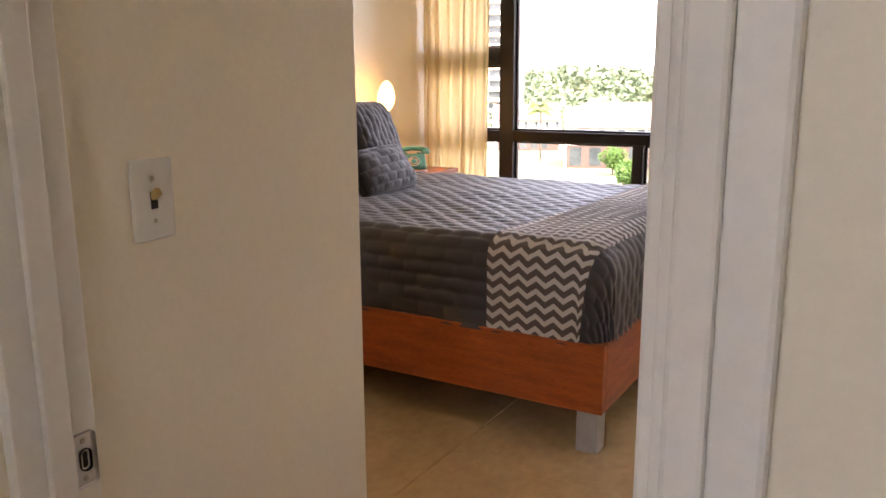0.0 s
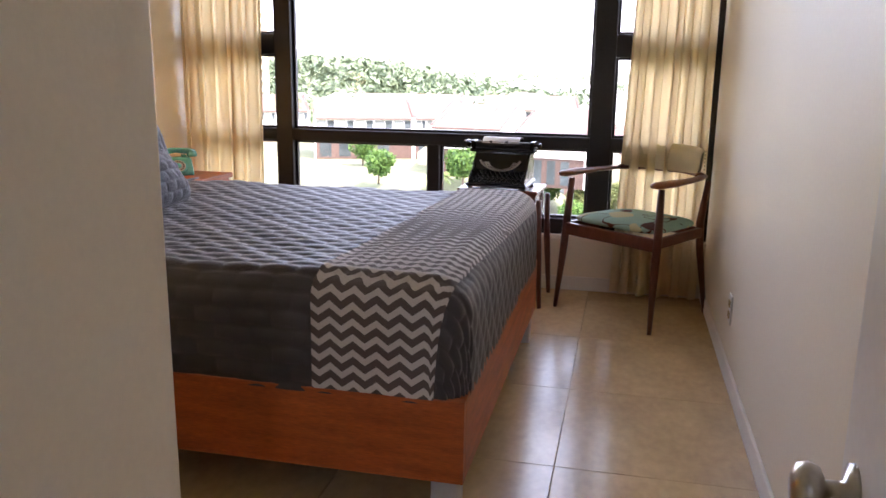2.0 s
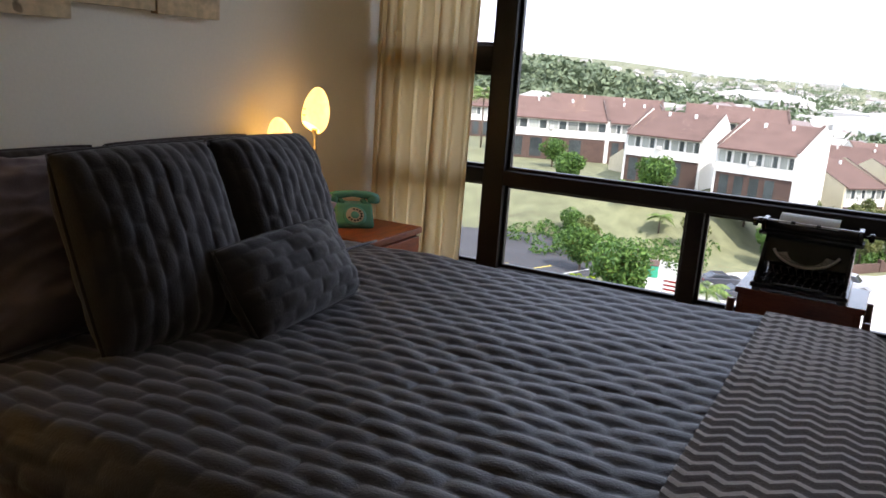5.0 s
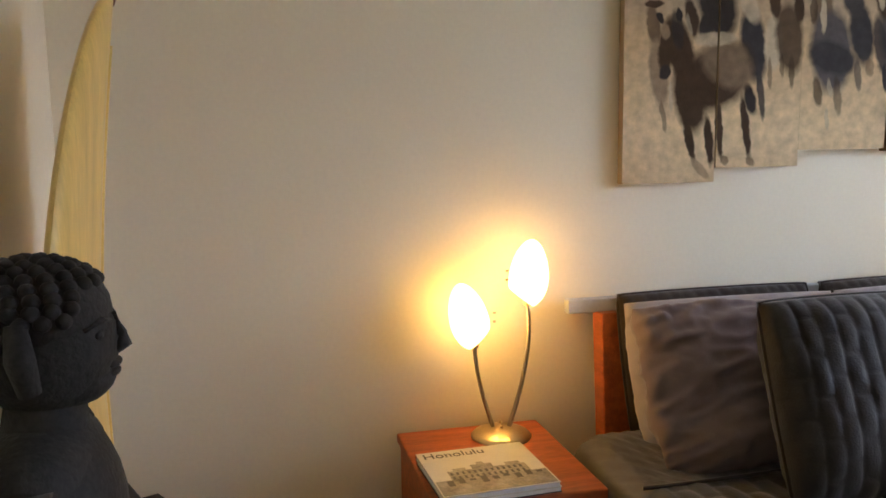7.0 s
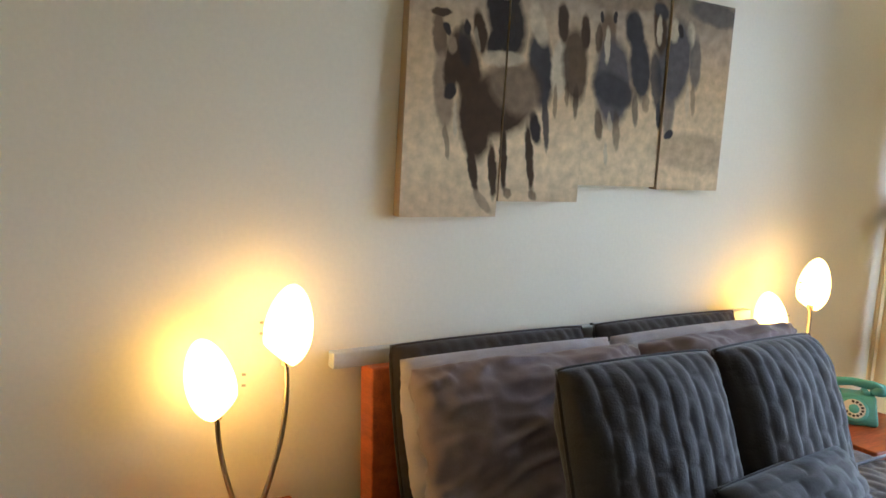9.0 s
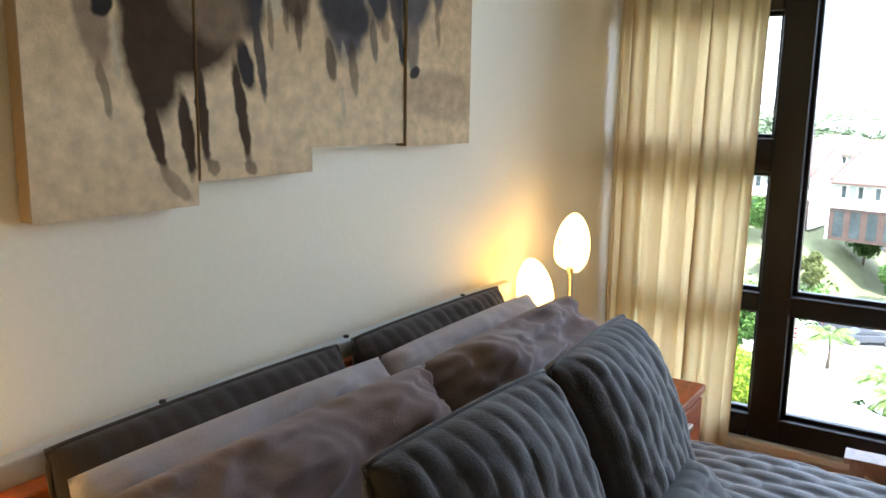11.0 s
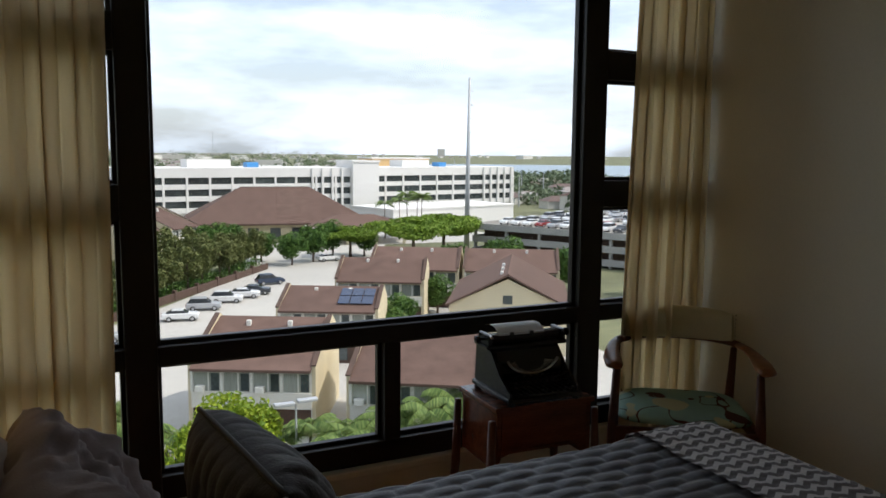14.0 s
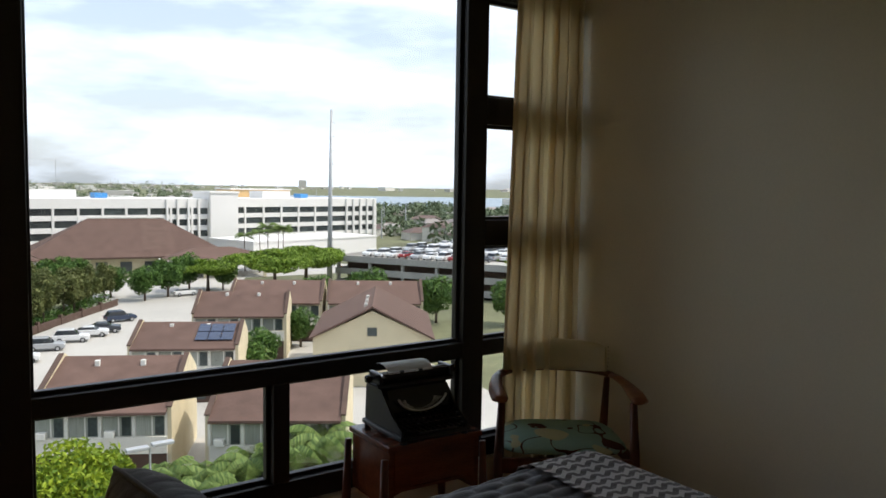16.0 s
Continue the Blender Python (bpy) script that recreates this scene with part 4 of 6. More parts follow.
# ---- statue on its cabinet, surfboard ----
cab = thing("low_cabinet", "plain dark wooden cabinet carrying the statue", "cabinet", (0.985, -1.082, 0))
part("body", box(-0.28, 0.28, -0.17, 0.17, 0.03, 0.663, 0.004), M_TEAK, cab)
part("top", box(-0.295, 0.295, -0.185, 0.185, 0.663, 0.712, 0.004), M_TEAK, cab)
part("plinth", box(-0.26, 0.26, -0.15, 0.15, 0.0, 0.03), M_GASKET, cab)


def ball(c, r, seg=20, rings=14, m=None):
    b = bmesh.new()
    bmesh.ops.create_uvsphere(b, u_segments=seg, v_segments=rings, radius=1)
    b.transform(Matrix.LocRotScale(Vector(c), m, Vector(r)))
    return b


def statue():
    b = bmesh.new()
    join(b, moved(lathe([(0.20, 0.0), (0.21, 0.02), (0.20, 0.05), (0.0, 0.052)], 28), Matrix.Diagonal((1, 0.74, 1, 1))))
    join(b, ball((0, 0.0, 0.20), (0.125, 0.085, 0.15)))
    join(b, ball((0, -0.01, 0.285), (0.130, 0.072, 0.058)))
    for s in (-1, 1):
        join(b, shaft([(s * 0.03, 0.05, 0.085), (s * 0.15, 0.06, 0.095), (s * 0.205, 0.075, 0.085), (s * 0.12, 0.15, 0.075), (s * 0.0, 0.165, 0.07)], [0.05, 0.06, 0.052, 0.04, 0.03], 12))
        join(b, shaft([(s * 0.125, -0.01, 0.29), (s * 0.155, 0.0, 0.21), (s * 0.135, 0.055, 0.145), (s * 0.05, 0.105, 0.125)], [0.038, 0.036, 0.030, 0.022], 12))
        join(b, shaft([(s * 0.088, -0.005, 0.475), (s * 0.092, -0.002, 0.435), (s * 0.086, 0.004, 0.395)], [0.012, 0.017, 0.013], 10))
    join(b, shaft([(0, -0.008, 0.29), (0, 0.0, 0.37)], [0.056, 0.046], 14))
    join(b, ball((0, 0.002, 0.435), (0.080, 0.086, 0.090)))
    join(b, ball((0, 0.026, 0.392), (0.052, 0.056, 0.040)))
    join(b, ball((0, -0.006, 0.470), (0.086, 0.088, 0.066)))
    join(b, shaft([(0, 0.080, 0.466), (0, 0.089, 0.440), (0, 0.092, 0.428), (0, 0.082, 0.420)], [0.006, 0.008, 0.011, 0.007], 8))
    join(b, ball((0, 0.079, 0.404), (0.022, 0.010, 0.006)))
    join(b, ball((0, 0.077, 0.393), (0.018, 0.010, 0.007)))
    for s in (-1, 1):
        join(b, shaft([(s * 0.014, 0.081, 0.459), (s * 0.034, 0.074, 0.464), (s * 0.056, 0.058, 0.456)], [0.003, 0.004, 0.003], 6))
        join(b, ball((s * 0.033, 0.071, 0.447), (0.017, 0.006, 0.007), 10, 8))
    rnd = random.Random(5)
    for ring in range(-2, 9):
        ph_ = radians(4 + 11 * ring)
        cnt = max(1, int(26 * math.cos(ph_)))
        for k in range(cnt):
            th_ = 2 * math.pi * (k + 0.5 * (ring % 2)) / cnt
            y = -0.006 + 0.088 * math.cos(ph_) * math.cos(th_)
            if (y > 0.052 and ring < 3) or (y > 0.0 and ring < 0):
                continue
            join(b, ball((0.086 * math.cos(ph_) * math.sin(th_), y, 0.468 + 0.066 * math.sin(ph_)), (0.0105, 0.0105, 0.0098), 8, 6))
    return b


stt = part("statue", statue(), M_STONE, None, "", True)
stt.matrix_basis = pose(0.985, -1.090, 0.712)
tagged(stt, "black carved stone seated figure with curled hair", "statue")


def board(u, v):
    """Standing board: one rail upright by the corner, the other rounding over to the tip."""
    z = 1.68 * u
    wide = 0.42 * (1 - max(0.0, (u - 0.5) / 0.5) ** 2.4) ** 0.62 * (0.72 + 0.28 * min(1.0, u / 0.5))
    rail = 0.265 + 0.03 * (1 - u) - 0.05 * max(0.0, u - 0.75)
    a = 2 * math.pi * v
    th_ = 0.030 * (0.25 + 0.75 * math.sin(math.pi * min(1.0, 0.06 + 0.94 * u)) ** 0.5)
    hw = wide / 2 + 0.006
    return (rail + hw * (1 + math.copysign(abs(math.cos(a)) ** 0.75, math.cos(a))), -1.176 + 0.035 * (1 - u) + 0.085 * max(0.0, (u - 0.55) / 0.45) ** 1.5 + th_ * math.sin(a), z)


sb = thing("surfboard", "pale varnished wooden surfboard standing in the corner", "surfboard", (0, 0, 0), 0)
part("board", sheet(60, 32, board), M_SURF, sb, smooth=True)
part("rail_strip", shaft([(board(0.10 + 0.042 * k, 0.41)[0], board(0.10 + 0.042 * k, 0.41)[1] - 0.001, 1.68 * (0.10 + 0.042 * k)) for k in range(21)], 0.007, 6), M_SURF, sb, "raised wooden edge strip", True)
part("tip", ball((0.262, -1.091, 1.675), (0.014, 0.012, 0.022), 10, 8), M_TEAK_ARM, sb, "worn brown tip", True)


# ---- four canvas panels: one sepia picture of horses in dust ----
def art_mat(lo, hi):
    """The stretch lo to hi of the picture, in metres from its edge."""
    m = mat("sepia_canvas_print", (0.5, 0.4, 0.28), 0.8, 0, 0.05, 4, 260, 0.25, 0.2)
    n, l = m.node_tree.nodes, m.node_tree.links
    b = n['Principled BSDF']
    uv = n.new("ShaderNodeUVMap")
    sep = n.new("ShaderNodeSeparateXYZ")
    l.new(uv.outputs[0], sep.inputs[0])
    nz = n.new("ShaderNodeTexNoise")
    nz.inputs['Scale'].default_value, nz.inputs['Detail'].default_value = 5.0, 6.0
    l.new(uv.outputs[0], nz.inputs['Vector'])
    add = n.new("ShaderNodeMath")
    add.operation = 'MULTIPLY_ADD'
    add.inputs[1].default_value = 0.14
    l.new(nz.outputs['Fac'], add.inputs[0])
    l.new(sep.outputs[1], add.inputs[2])
    r = n.new("ShaderNodeValToRGB")
    e = r.color_ramp.elements
    e[0].position, e[0].color = 0.08, (0.66, 0.50, 0.31, 1)
    e[1].position, e[1].color = 0.70, (0.20, 0.155, 0.11, 1)
    for p, c in ((0.22, (0.76, 0.58, 0.36, 1)), (0.45, (0.63, 0.45, 0.26, 1)), (0.60, (0.40, 0.31, 0.22, 1))):
        q = e.new(p)
        q.color = c
    l.new(add.outputs[0], r.inputs[0])
    # animals out of soft slanted ovals; fine noise frays their outlines
    nz2 = n.new("ShaderNodeTexNoise")
    nz2.inputs['Scale'].default_value, nz2.inputs['Detail'].default_value = 38.0, 4.0
    l.new(uv.outputs[0], nz2.inputs['Vector'])
    fray = n.new("ShaderNodeVectorMath")
    fray.operation = 'MULTIPLY_ADD'
    fray.inputs[1].default_value = (0.014, 0.016, 0.0)
    l.new(nz2.outputs['Color'], fray.inputs[0])
    l.new(uv.outputs[0], fray.inputs[2])
    tones = {"u": (0.062, 0.034, 0.018), "d": (0.034, 0.026, 0.024), "m": (0.18, 0.118, 0.070), "p": (0.56, 0.46, 0.32), "b": (0.050, 0.044, 0.046), "t": (0.34, 0.24, 0.15), "g": (0.105, 0.092, 0.090)}
    base = r.outputs[0]
    for p0, q0, p1, q1, w, tone, k in OVALS:
        if max(p0, p1) + w * 1.2 < lo or min(p0, p1) - w * 1.2 > hi:
            continue
        mp = n.new("ShaderNodeMapping")
        mp.vector_type = 'TEXTURE'
        mp.inputs['Location'].default_value = ((p0 + p1) / 2 + 0.007, (q0 + q1) / 2 + 0.008, 0)
        mp.inputs['Rotation'].default_value = (0, 0, math.atan2(q1 - q0, p1 - p0))
        mp.inputs['Scale'].default_value = (math.hypot(p1 - p0, q1 - q0) / 2 + w, w, 1)
        ln = n.new("ShaderNodeVectorMath")
        ln.operation = 'LENGTH'
        l.new(fray.outputs[0], mp.inputs[0])
        l.new(mp.outputs[0], ln.inputs[0])
        mr = n.new("ShaderNodeMapRange")
        mr.inputs['From Min'].default_value, mr.inputs['From Max'].default_value = 1.12, 0.80
        mr.inputs['To Max'].default_value = k
        l.new(ln.outputs['Value'], mr.inputs['Value'])
        mx = n.new("ShaderNodeMixRGB")
        mx.inputs[2].default_value = (*tones[tone], 1)
        l.new(mr.outputs[0], mx.inputs[0])
        l.new(base, mx.inputs[1])
        base = mx.outputs[0]
    grain = n.new("ShaderNodeTexNoise")
    grain.inputs['Scale'].default_value, grain.inputs['Detail'].default_value = 34.0, 7.0
    l.new(uv.outputs[0], grain.inputs['Vector'])
    hs = n.new("ShaderNodeHueSaturation")
    gr = n.new("ShaderNodeMapRange")
    gr.inputs['To Min'].default_value, gr.inputs['To Max'].default_value = 0.55, 1.45
    l.new(grain.outputs['Fac'], gr.inputs['Value'])
    l.new(gr.outputs[0], hs.inputs['Value'])
    l.new(base, hs.inputs['Color'])
    l.new(hs.outputs[0], b.inputs['Base Color'])
    return m


OVALS = []


def oval(p0, q0, p1, q1, w, tone, k=1.0):
    OVALS.append((p0, q0, p1, q1, w, tone, k))


# the herd from back to front, then the leader before the black horse; the far bank and more horses beyond
oval(0.078, 0.461, 0.091, 0.383, 0.020, "m")
oval(0.066, 0.476, 0.105, 0.478, 0.010, "u")
oval(0.092, 0.359, 0.112, 0.231, 0.028, "t")
oval(0.110, 0.219, 0.126, 0.144, 0.008, "m", 0.7)
oval(0.139, 0.269, 0.142, 0.201, 0.007, "p", 0.8)
oval(0.189, 0.476, 0.205, 0.409, 0.019, "u")
oval(0.184, 0.445, 0.195, 0.406, 0.008, "p", 0.5)
oval(0.256, 0.521, 0.286, 0.443, 0.055, "d")
oval(0.228, 0.526, 0.222, 0.512, 0.013, "d")
oval(0.294, 0.546, 0.299, 0.531, 0.008, "d")
oval(0.245, 0.434, 0.239, 0.410, 0.025, "d")
oval(0.377, 0.434, 0.397, 0.313, 0.041, "b")
oval(0.405, 0.313, 0.425, 0.176, 0.011, "b", 0.9)
oval(0.358, 0.508, 0.383, 0.453, 0.026, "p", 0.8)
oval(0.450, 0.425, 0.451, 0.335, 0.031, "p")
oval(0.439, 0.334, 0.443, 0.262, 0.008, "m", 0.7)
oval(0.444, 0.528, 0.455, 0.459, 0.019, "u")
oval(0.493, 0.448, 0.509, 0.338, 0.045, "u", 0.9)
oval(0.509, 0.338, 0.513, 0.265, 0.010, "u", 0.7)
oval(0.477, 0.343, 0.482, 0.297, 0.008, "u", 0.6)
oval(0.524, 0.509, 0.531, 0.451, 0.018, "u")
oval(0.282, 0.224, 0.295, 0.074, 0.011, "u")
oval(0.304, 0.065, 0.309, 0.058, 0.012, "m", 0.8)
oval(0.358, 0.227, 0.384, 0.075, 0.013, "u")
oval(0.387, 0.058, 0.391, 0.051, 0.012, "m", 0.8)
oval(0.374, 0.253, 0.390, 0.201, 0.018, "d")
oval(0.251, 0.274, 0.310, 0.309, 0.087, "u")
oval(0.283, 0.345, 0.329, 0.310, 0.064, "t", 0.55)
oval(0.222, 0.386, 0.318, 0.392, 0.020, "p", 0.7)
oval(0.188, 0.297, 0.205, 0.183, 0.050, "u")
oval(0.187, 0.170, 0.211, 0.068, 0.014, "u")
oval(0.215, 0.058, 0.253, 0.018, 0.013, "t", 0.8)
oval(0.252, 0.172, 0.266, 0.055, 0.013, "u")
oval(0.150, 0.406, 0.180, 0.309, 0.041, "u")
oval(0.129, 0.422, 0.119, 0.312, 0.024, "u")
oval(0.122, 0.303, 0.119, 0.295, 0.017, "d")
oval(0.100, 0.447, 0.109, 0.434, 0.009, "d")
oval(0.157, 0.462, 0.161, 0.440, 0.009, "d")
oval(0.149, 0.448, 0.161, 0.376, 0.018, "d", 0.8)
oval(0.117, 0.417, 0.122, 0.398, 0.014, "t", 0.8)
oval(0.941, 0.594, 1.104, 0.583, 0.035, "g", 0.8)
oval(0.539, 0.569, 0.829, 0.602, 0.032, "m", 0.5)
oval(0.861, 0.191, 1.114, 0.183, 0.061, "m", 0.35)
oval(0.700, 0.527, 0.713, 0.489, 0.035, "b")
oval(0.728, 0.463, 0.750, 0.360, 0.041, "b")
oval(0.729, 0.328, 0.738, 0.260, 0.012, "b", 0.7)
oval(0.770, 0.330, 0.774, 0.305, 0.015, "m", 0.6)
oval(0.947, 0.497, 0.959, 0.390, 0.024, "g", 0.8)
oval(0.920, 0.533, 0.921, 0.496, 0.021, "p", 0.9)
oval(0.952, 0.377, 0.963, 0.301, 0.010, "m", 0.6)
oval(0.931, 0.370, 0.937, 0.300, 0.010, "p", 0.5)
oval(0.608, 0.520, 0.613, 0.413, 0.032, "m")
oval(0.635, 0.411, 0.647, 0.312, 0.071, "g")
oval(0.607, 0.353, 0.684, 0.332, 0.045, "b")
oval(0.596, 0.273, 0.607, 0.219, 0.016, "u", 0.8)
oval(0.663, 0.276, 0.673, 0.196, 0.014, "u", 0.6)
oval(0.633, 0.195, 0.639, 0.145, 0.007, "p", 0.8)
oval(0.636, 0.275, 0.645, 0.238, 0.008, "p", 0.6)
oval(0.581, 0.535, 0.585, 0.518, 0.007, "d")
oval(0.631, 0.542, 0.630, 0.524, 0.007, "d")
oval(0.576, 0.499, 0.579, 0.449, 0.013, "u", 0.8)
oval(0.607, 0.496, 0.612, 0.419, 0.010, "p", 0.9)
oval(0.870, 0.489, 0.864, 0.385, 0.070, "g")
oval(0.793, 0.443, 0.818, 0.320, 0.023, "b", 0.9)
oval(0.822, 0.320, 0.831, 0.257, 0.010, "b")
oval(0.862, 0.335, 0.860, 0.258, 0.024, "g", 0.7)
oval(0.864, 0.233, 0.876, 0.239, 0.013, "b")
oval(0.855, 0.534, 0.855, 0.509, 0.021, "p", 0.9)
oval(0.876, 0.536, 0.883, 0.518, 0.011, "d")
oval(0.795, 0.575, 0.812, 0.475, 0.027, "u")
oval(0.791, 0.574, 0.813, 0.568, 0.021, "b")
oval(0.799, 0.548, 0.803, 0.487, 0.012, "p", 0.9)

AX = 0.004
PANELS = [(0.144, 0.425, 1.258, 1.785), (0.425, 0.690, 1.297, 1.822), (0.690, 0.985, 1.342, 1.900), (0.985, 1.250, 1.335, 1.876)]
A0, AZ0 = 0.144, 1.258


for (y0, y1, z0, z1), ax in zip(PANELS, (AX, AX + 0.003, AX, AX + 0.006)):
    cv = thing("canvas_panel", "sepia canvas panel of a four-part picture above the bed", "picture", (0, y0, z0), group="four-part picture")
    wd, ht = y1 - y0 - 0.003, z1 - z0
    part("stretcher", box(ax, ax + 0.030, 0, wd, 0, ht, 0.003), M_CANVAS_EDGE, cv)
    fc = sheet(6, 10, lambda u, v: (ax + 0.0312, wd * u, ht * v), uv=lambda u, v: (y0 + wd * u - A0, z0 + ht * v - AZ0))
    part("print", fc, art_mat(y0 - A0, y1 - A0), cv)


# ---- outside: the ground lies this far below the bedroom floor ----
G = -19.5
M_ROOF = mat("brown_shingles", (0.125, 0.078, 0.062), 0.9, 0, 0.16, 0.7, 9, 0.5, 0.2, per=0.12, stretch=(1, 1, 1))
M_CREAM = mat("cream_stucco", (0.60, 0.52, 0.36), 0.9, 0, 0.07, 0.6, 12, 0.2, 0.2, per=0.05)
M_STUCCO = mat("white_stucco", (0.72, 0.69, 0.62), 0.9, 0, 0.05, 0.6, 12, 0.2, 0.2)
M_OCHRE = mat("ochre_stucco", (0.58, 0.40, 0.20), 0.9, 0, 0.07, 0.6, 12, 0.2, 0.2)
M_DARKW = mat("dark_house_glass", (0.05, 0.06, 0.06), 0.12, 0, 0.3, 0.5, 4, 0, 0.5, per=0.3)
M_DRAPE = mat("drawn_drapes_behind_glass", (0.30, 0.31, 0.27), 0.25, 0, 0.15, 3, 9, 0, 0.5, per=0.3, stretch=(6, 6, 0.2))
# brown of boards and walls; also painted shade under townhouses and inside the garage
M_SIDING_SHADE = mat("brown_siding_and_shade", (0.085, 0.050, 0.036), 0.85, 0, 0.15, 1, 12, 0.3)
M_TRIMW = mat("white_trim", (0.70, 0.68, 0.62), 0.7, 0, 0.04)
M_OFFICE = mat("white_precast_concrete", (0.74, 0.72, 0.69), 0.85, 0, 0.04, 0.1, 2, 0.1, 0.2)
M_CONC = mat("grey_concrete", (0.33, 0.32, 0.30), 0.9, 0, 0.10, 0.2, 3, 0.2, 0.2)
M_DECK = mat("pale_concrete_paving", (0.44, 0.42, 0.38), 0.9, 0, 0.07, 0.08, 1.5, 0.1, 0.2)
M_ASPH = mat("asphalt", (0.055, 0.055, 0.057), 0.9, 0, 0.15, 0.2, 6, 0.2, 0.2)
M_GREY = mat("galvanised_steel", (0.45, 0.46, 0.47), 0.6, 0.4, 0.05, 1, 10, 0)
M_LINE = mat("yellow_road_paint", (0.65, 0.50, 0.08), 0.8, 0, 0.1)
M_SOLAR = mat("solar_cells", (0.03, 0.045, 0.09), 0.15, 0.2, 0.1, 2, 8, 0)
M_BARK = mat("bark", (0.13, 0.095, 0.07), 0.95, 0, 0.2, 2, 14, 0.5)
M_WATER = mat("harbour_water", (0.10, 0.16, 0.20), 0.25, 0, 0.1, 0.004, 0.05, 0.1)
M_TYRE = mat("tyre_rubber", (0.02, 0.02, 0.02), 0.8, bump=0)
M_CARGL = mat("car_glass", (0.03, 0.035, 0.04), 0.08, bump=0)
M_RIM = mat("alloy_rim", (0.45, 0.45, 0.46), 0.35, 0.7, bump=0)
CARS = [mat("car_paint_" + n, c, 0.22, 0.1, 0.02, 2, 20, 0) for n, c in
        (("white", (0.72, 0.72, 0.71)), ("silver", (0.40, 0.41, 0.42)), ("charcoal", (0.05, 0.055, 0.065)), ("navy", (0.035, 0.05, 0.085)), ("red", (0.25, 0.03, 0.03)))]


def leaf_mat(name, lo, hi, trans=0.25):
    m = bpy.data.materials.new(name)
    m.use_nodes = True
    n, l = m.node_tree.nodes, m.node_tree.links
    b = n['Principled BSDF']
    geo, r = n.new("ShaderNodeNewGeometry"), n.new("ShaderNodeValToRGB")
    r.color_ramp.elements[0].color, r.color_ramp.elements[1].color = (*lo, 1), (*hi, 1)
    l.new(geo.outputs['Random Per Island'], r.inputs[0])
    l.new(r.outputs[0], b.inputs['Base Color'])
    b.inputs['Roughness'].default_value = 0.6
    b.inputs['Specular IOR Level'].default_value = 0.3
    t, x = n.new("ShaderNodeBsdfTranslucent"), n.new("ShaderNodeMixShader")
    x.inputs[0].default_value = trans
    l.new(r.outputs[0], t.inputs[0])
    l.new(b.outputs[0], x.inputs[1])
    l.new(t.outputs[0], x.inputs[2])
    l.new(x.outputs[0], n['Material Output'].inputs[0])
    return m


L_BRIGHT = leaf_mat("bright_yellow_green_leaves", (0.09, 0.17, 0.015), (0.34, 0.42, 0.03))
L_GREEN = leaf_mat("mid_green_leaves", (0.025, 0.07, 0.015), (0.11, 0.20, 0.035))
L_OLIVE = leaf_mat("olive_leaves", (0.05, 0.075, 0.02), (0.20, 0.21, 0.07))
L_CANOPY = leaf_mat("monkeypod_leaves", (0.07, 0.14, 0.015), (0.24, 0.34, 0.04))
L_PALM = leaf_mat("palm_fronds", (0.05, 0.10, 0.02), (0.22, 0.30, 0.08))
# distance haze is put into this leaf colour: paler and greyer green
L_FAR_HAZE = leaf_mat("far_foliage_haze", (0.075, 0.105, 0.060), (0.15, 0.19, 0.10), 0.1)


def poly(name, pts, z, material, label, category, kind="structure", thick=0.05):
    b = bmesh.new()
    b.faces.new([b.verts.new((x, y, z)) for x, y in pts])
    r = bmesh.ops.extrude_face_region(b, geom=b.faces[:])
    for v in r['geom']:
        if isinstance(v, bmesh.types.BMVert):
            v.co.z -= thick
    bmesh.ops.recalc_face_normals(b, faces=b.faces[:])
    return tagged(part(name, b, material), label, category, kind=kind)


# ground sheet with low hills to the north-west and a far ridge
TERRACE = 6.0


def ground_z(x, y):
    z = G
    d = math.hypot((x + 125) / 95, (y - 330) / 80)
    z += 13 * max(0.0, 1 - d * d) ** 2
    rise = max(0.0, min(1.0, (-x - 4) / 10)) * max(0.0, min(1.0, (y - 97) / 9))
    z += TERRACE * rise * rise * (3 - 2 * rise)
    r = math.hypot(x, y)
    if r > 1500:
        k = max(0.0, min(1.0, (-x / max(r, 1) + 0.10) * 2.2))
        z += k * min(1.0, (r - 1500) / 2200) * (95 + 30 * math.sin(x * 0.0021) + 18 * math.sin(x * 0.0061 + 1))
        z += 10 * min(1.0, (r - 1500) / 1500)
    elif r > 260:
        k = max(0.0, min(1.0, (-x / r + 0.25) * 1.6))
        z += k * (r - 260) * 0.006
    return z


def ground_mesh():
    b = bmesh.new()
    radii = [0, 30, 60, 84, 92, 100, 108, 120, 150, 180, 210, 240, 270, 300, 330, 360, 400, 450, 520, 620, 760, 950, 1200, 1500, 1800, 2200, 2700, 3300, 3900, 4500]
    n = 120
    rings = []
    for r in radii:
        rings.append([b.verts.new((r * math.sin(2 * math.pi * k / n), r * math.cos(2 * math.pi * k / n), ground_z(r * math.sin(2 * math.pi * k / n), r * math.cos(2 * math.pi * k / n)) - 0.02)) for k in range(n)])
    for r0, r1 in zip(rings, rings[1:]):
        for k in range(n):
            q = (r0[k], r1[k], r1[(k + 1) % n], r0[(k + 1) % n])
            b.faces.new(q)
    bmesh.ops.remove_doubles(b, verts=b.verts[:], dist=1e-3)
    bmesh.ops.recalc_face_normals(b, faces=b.faces[:])
    return b


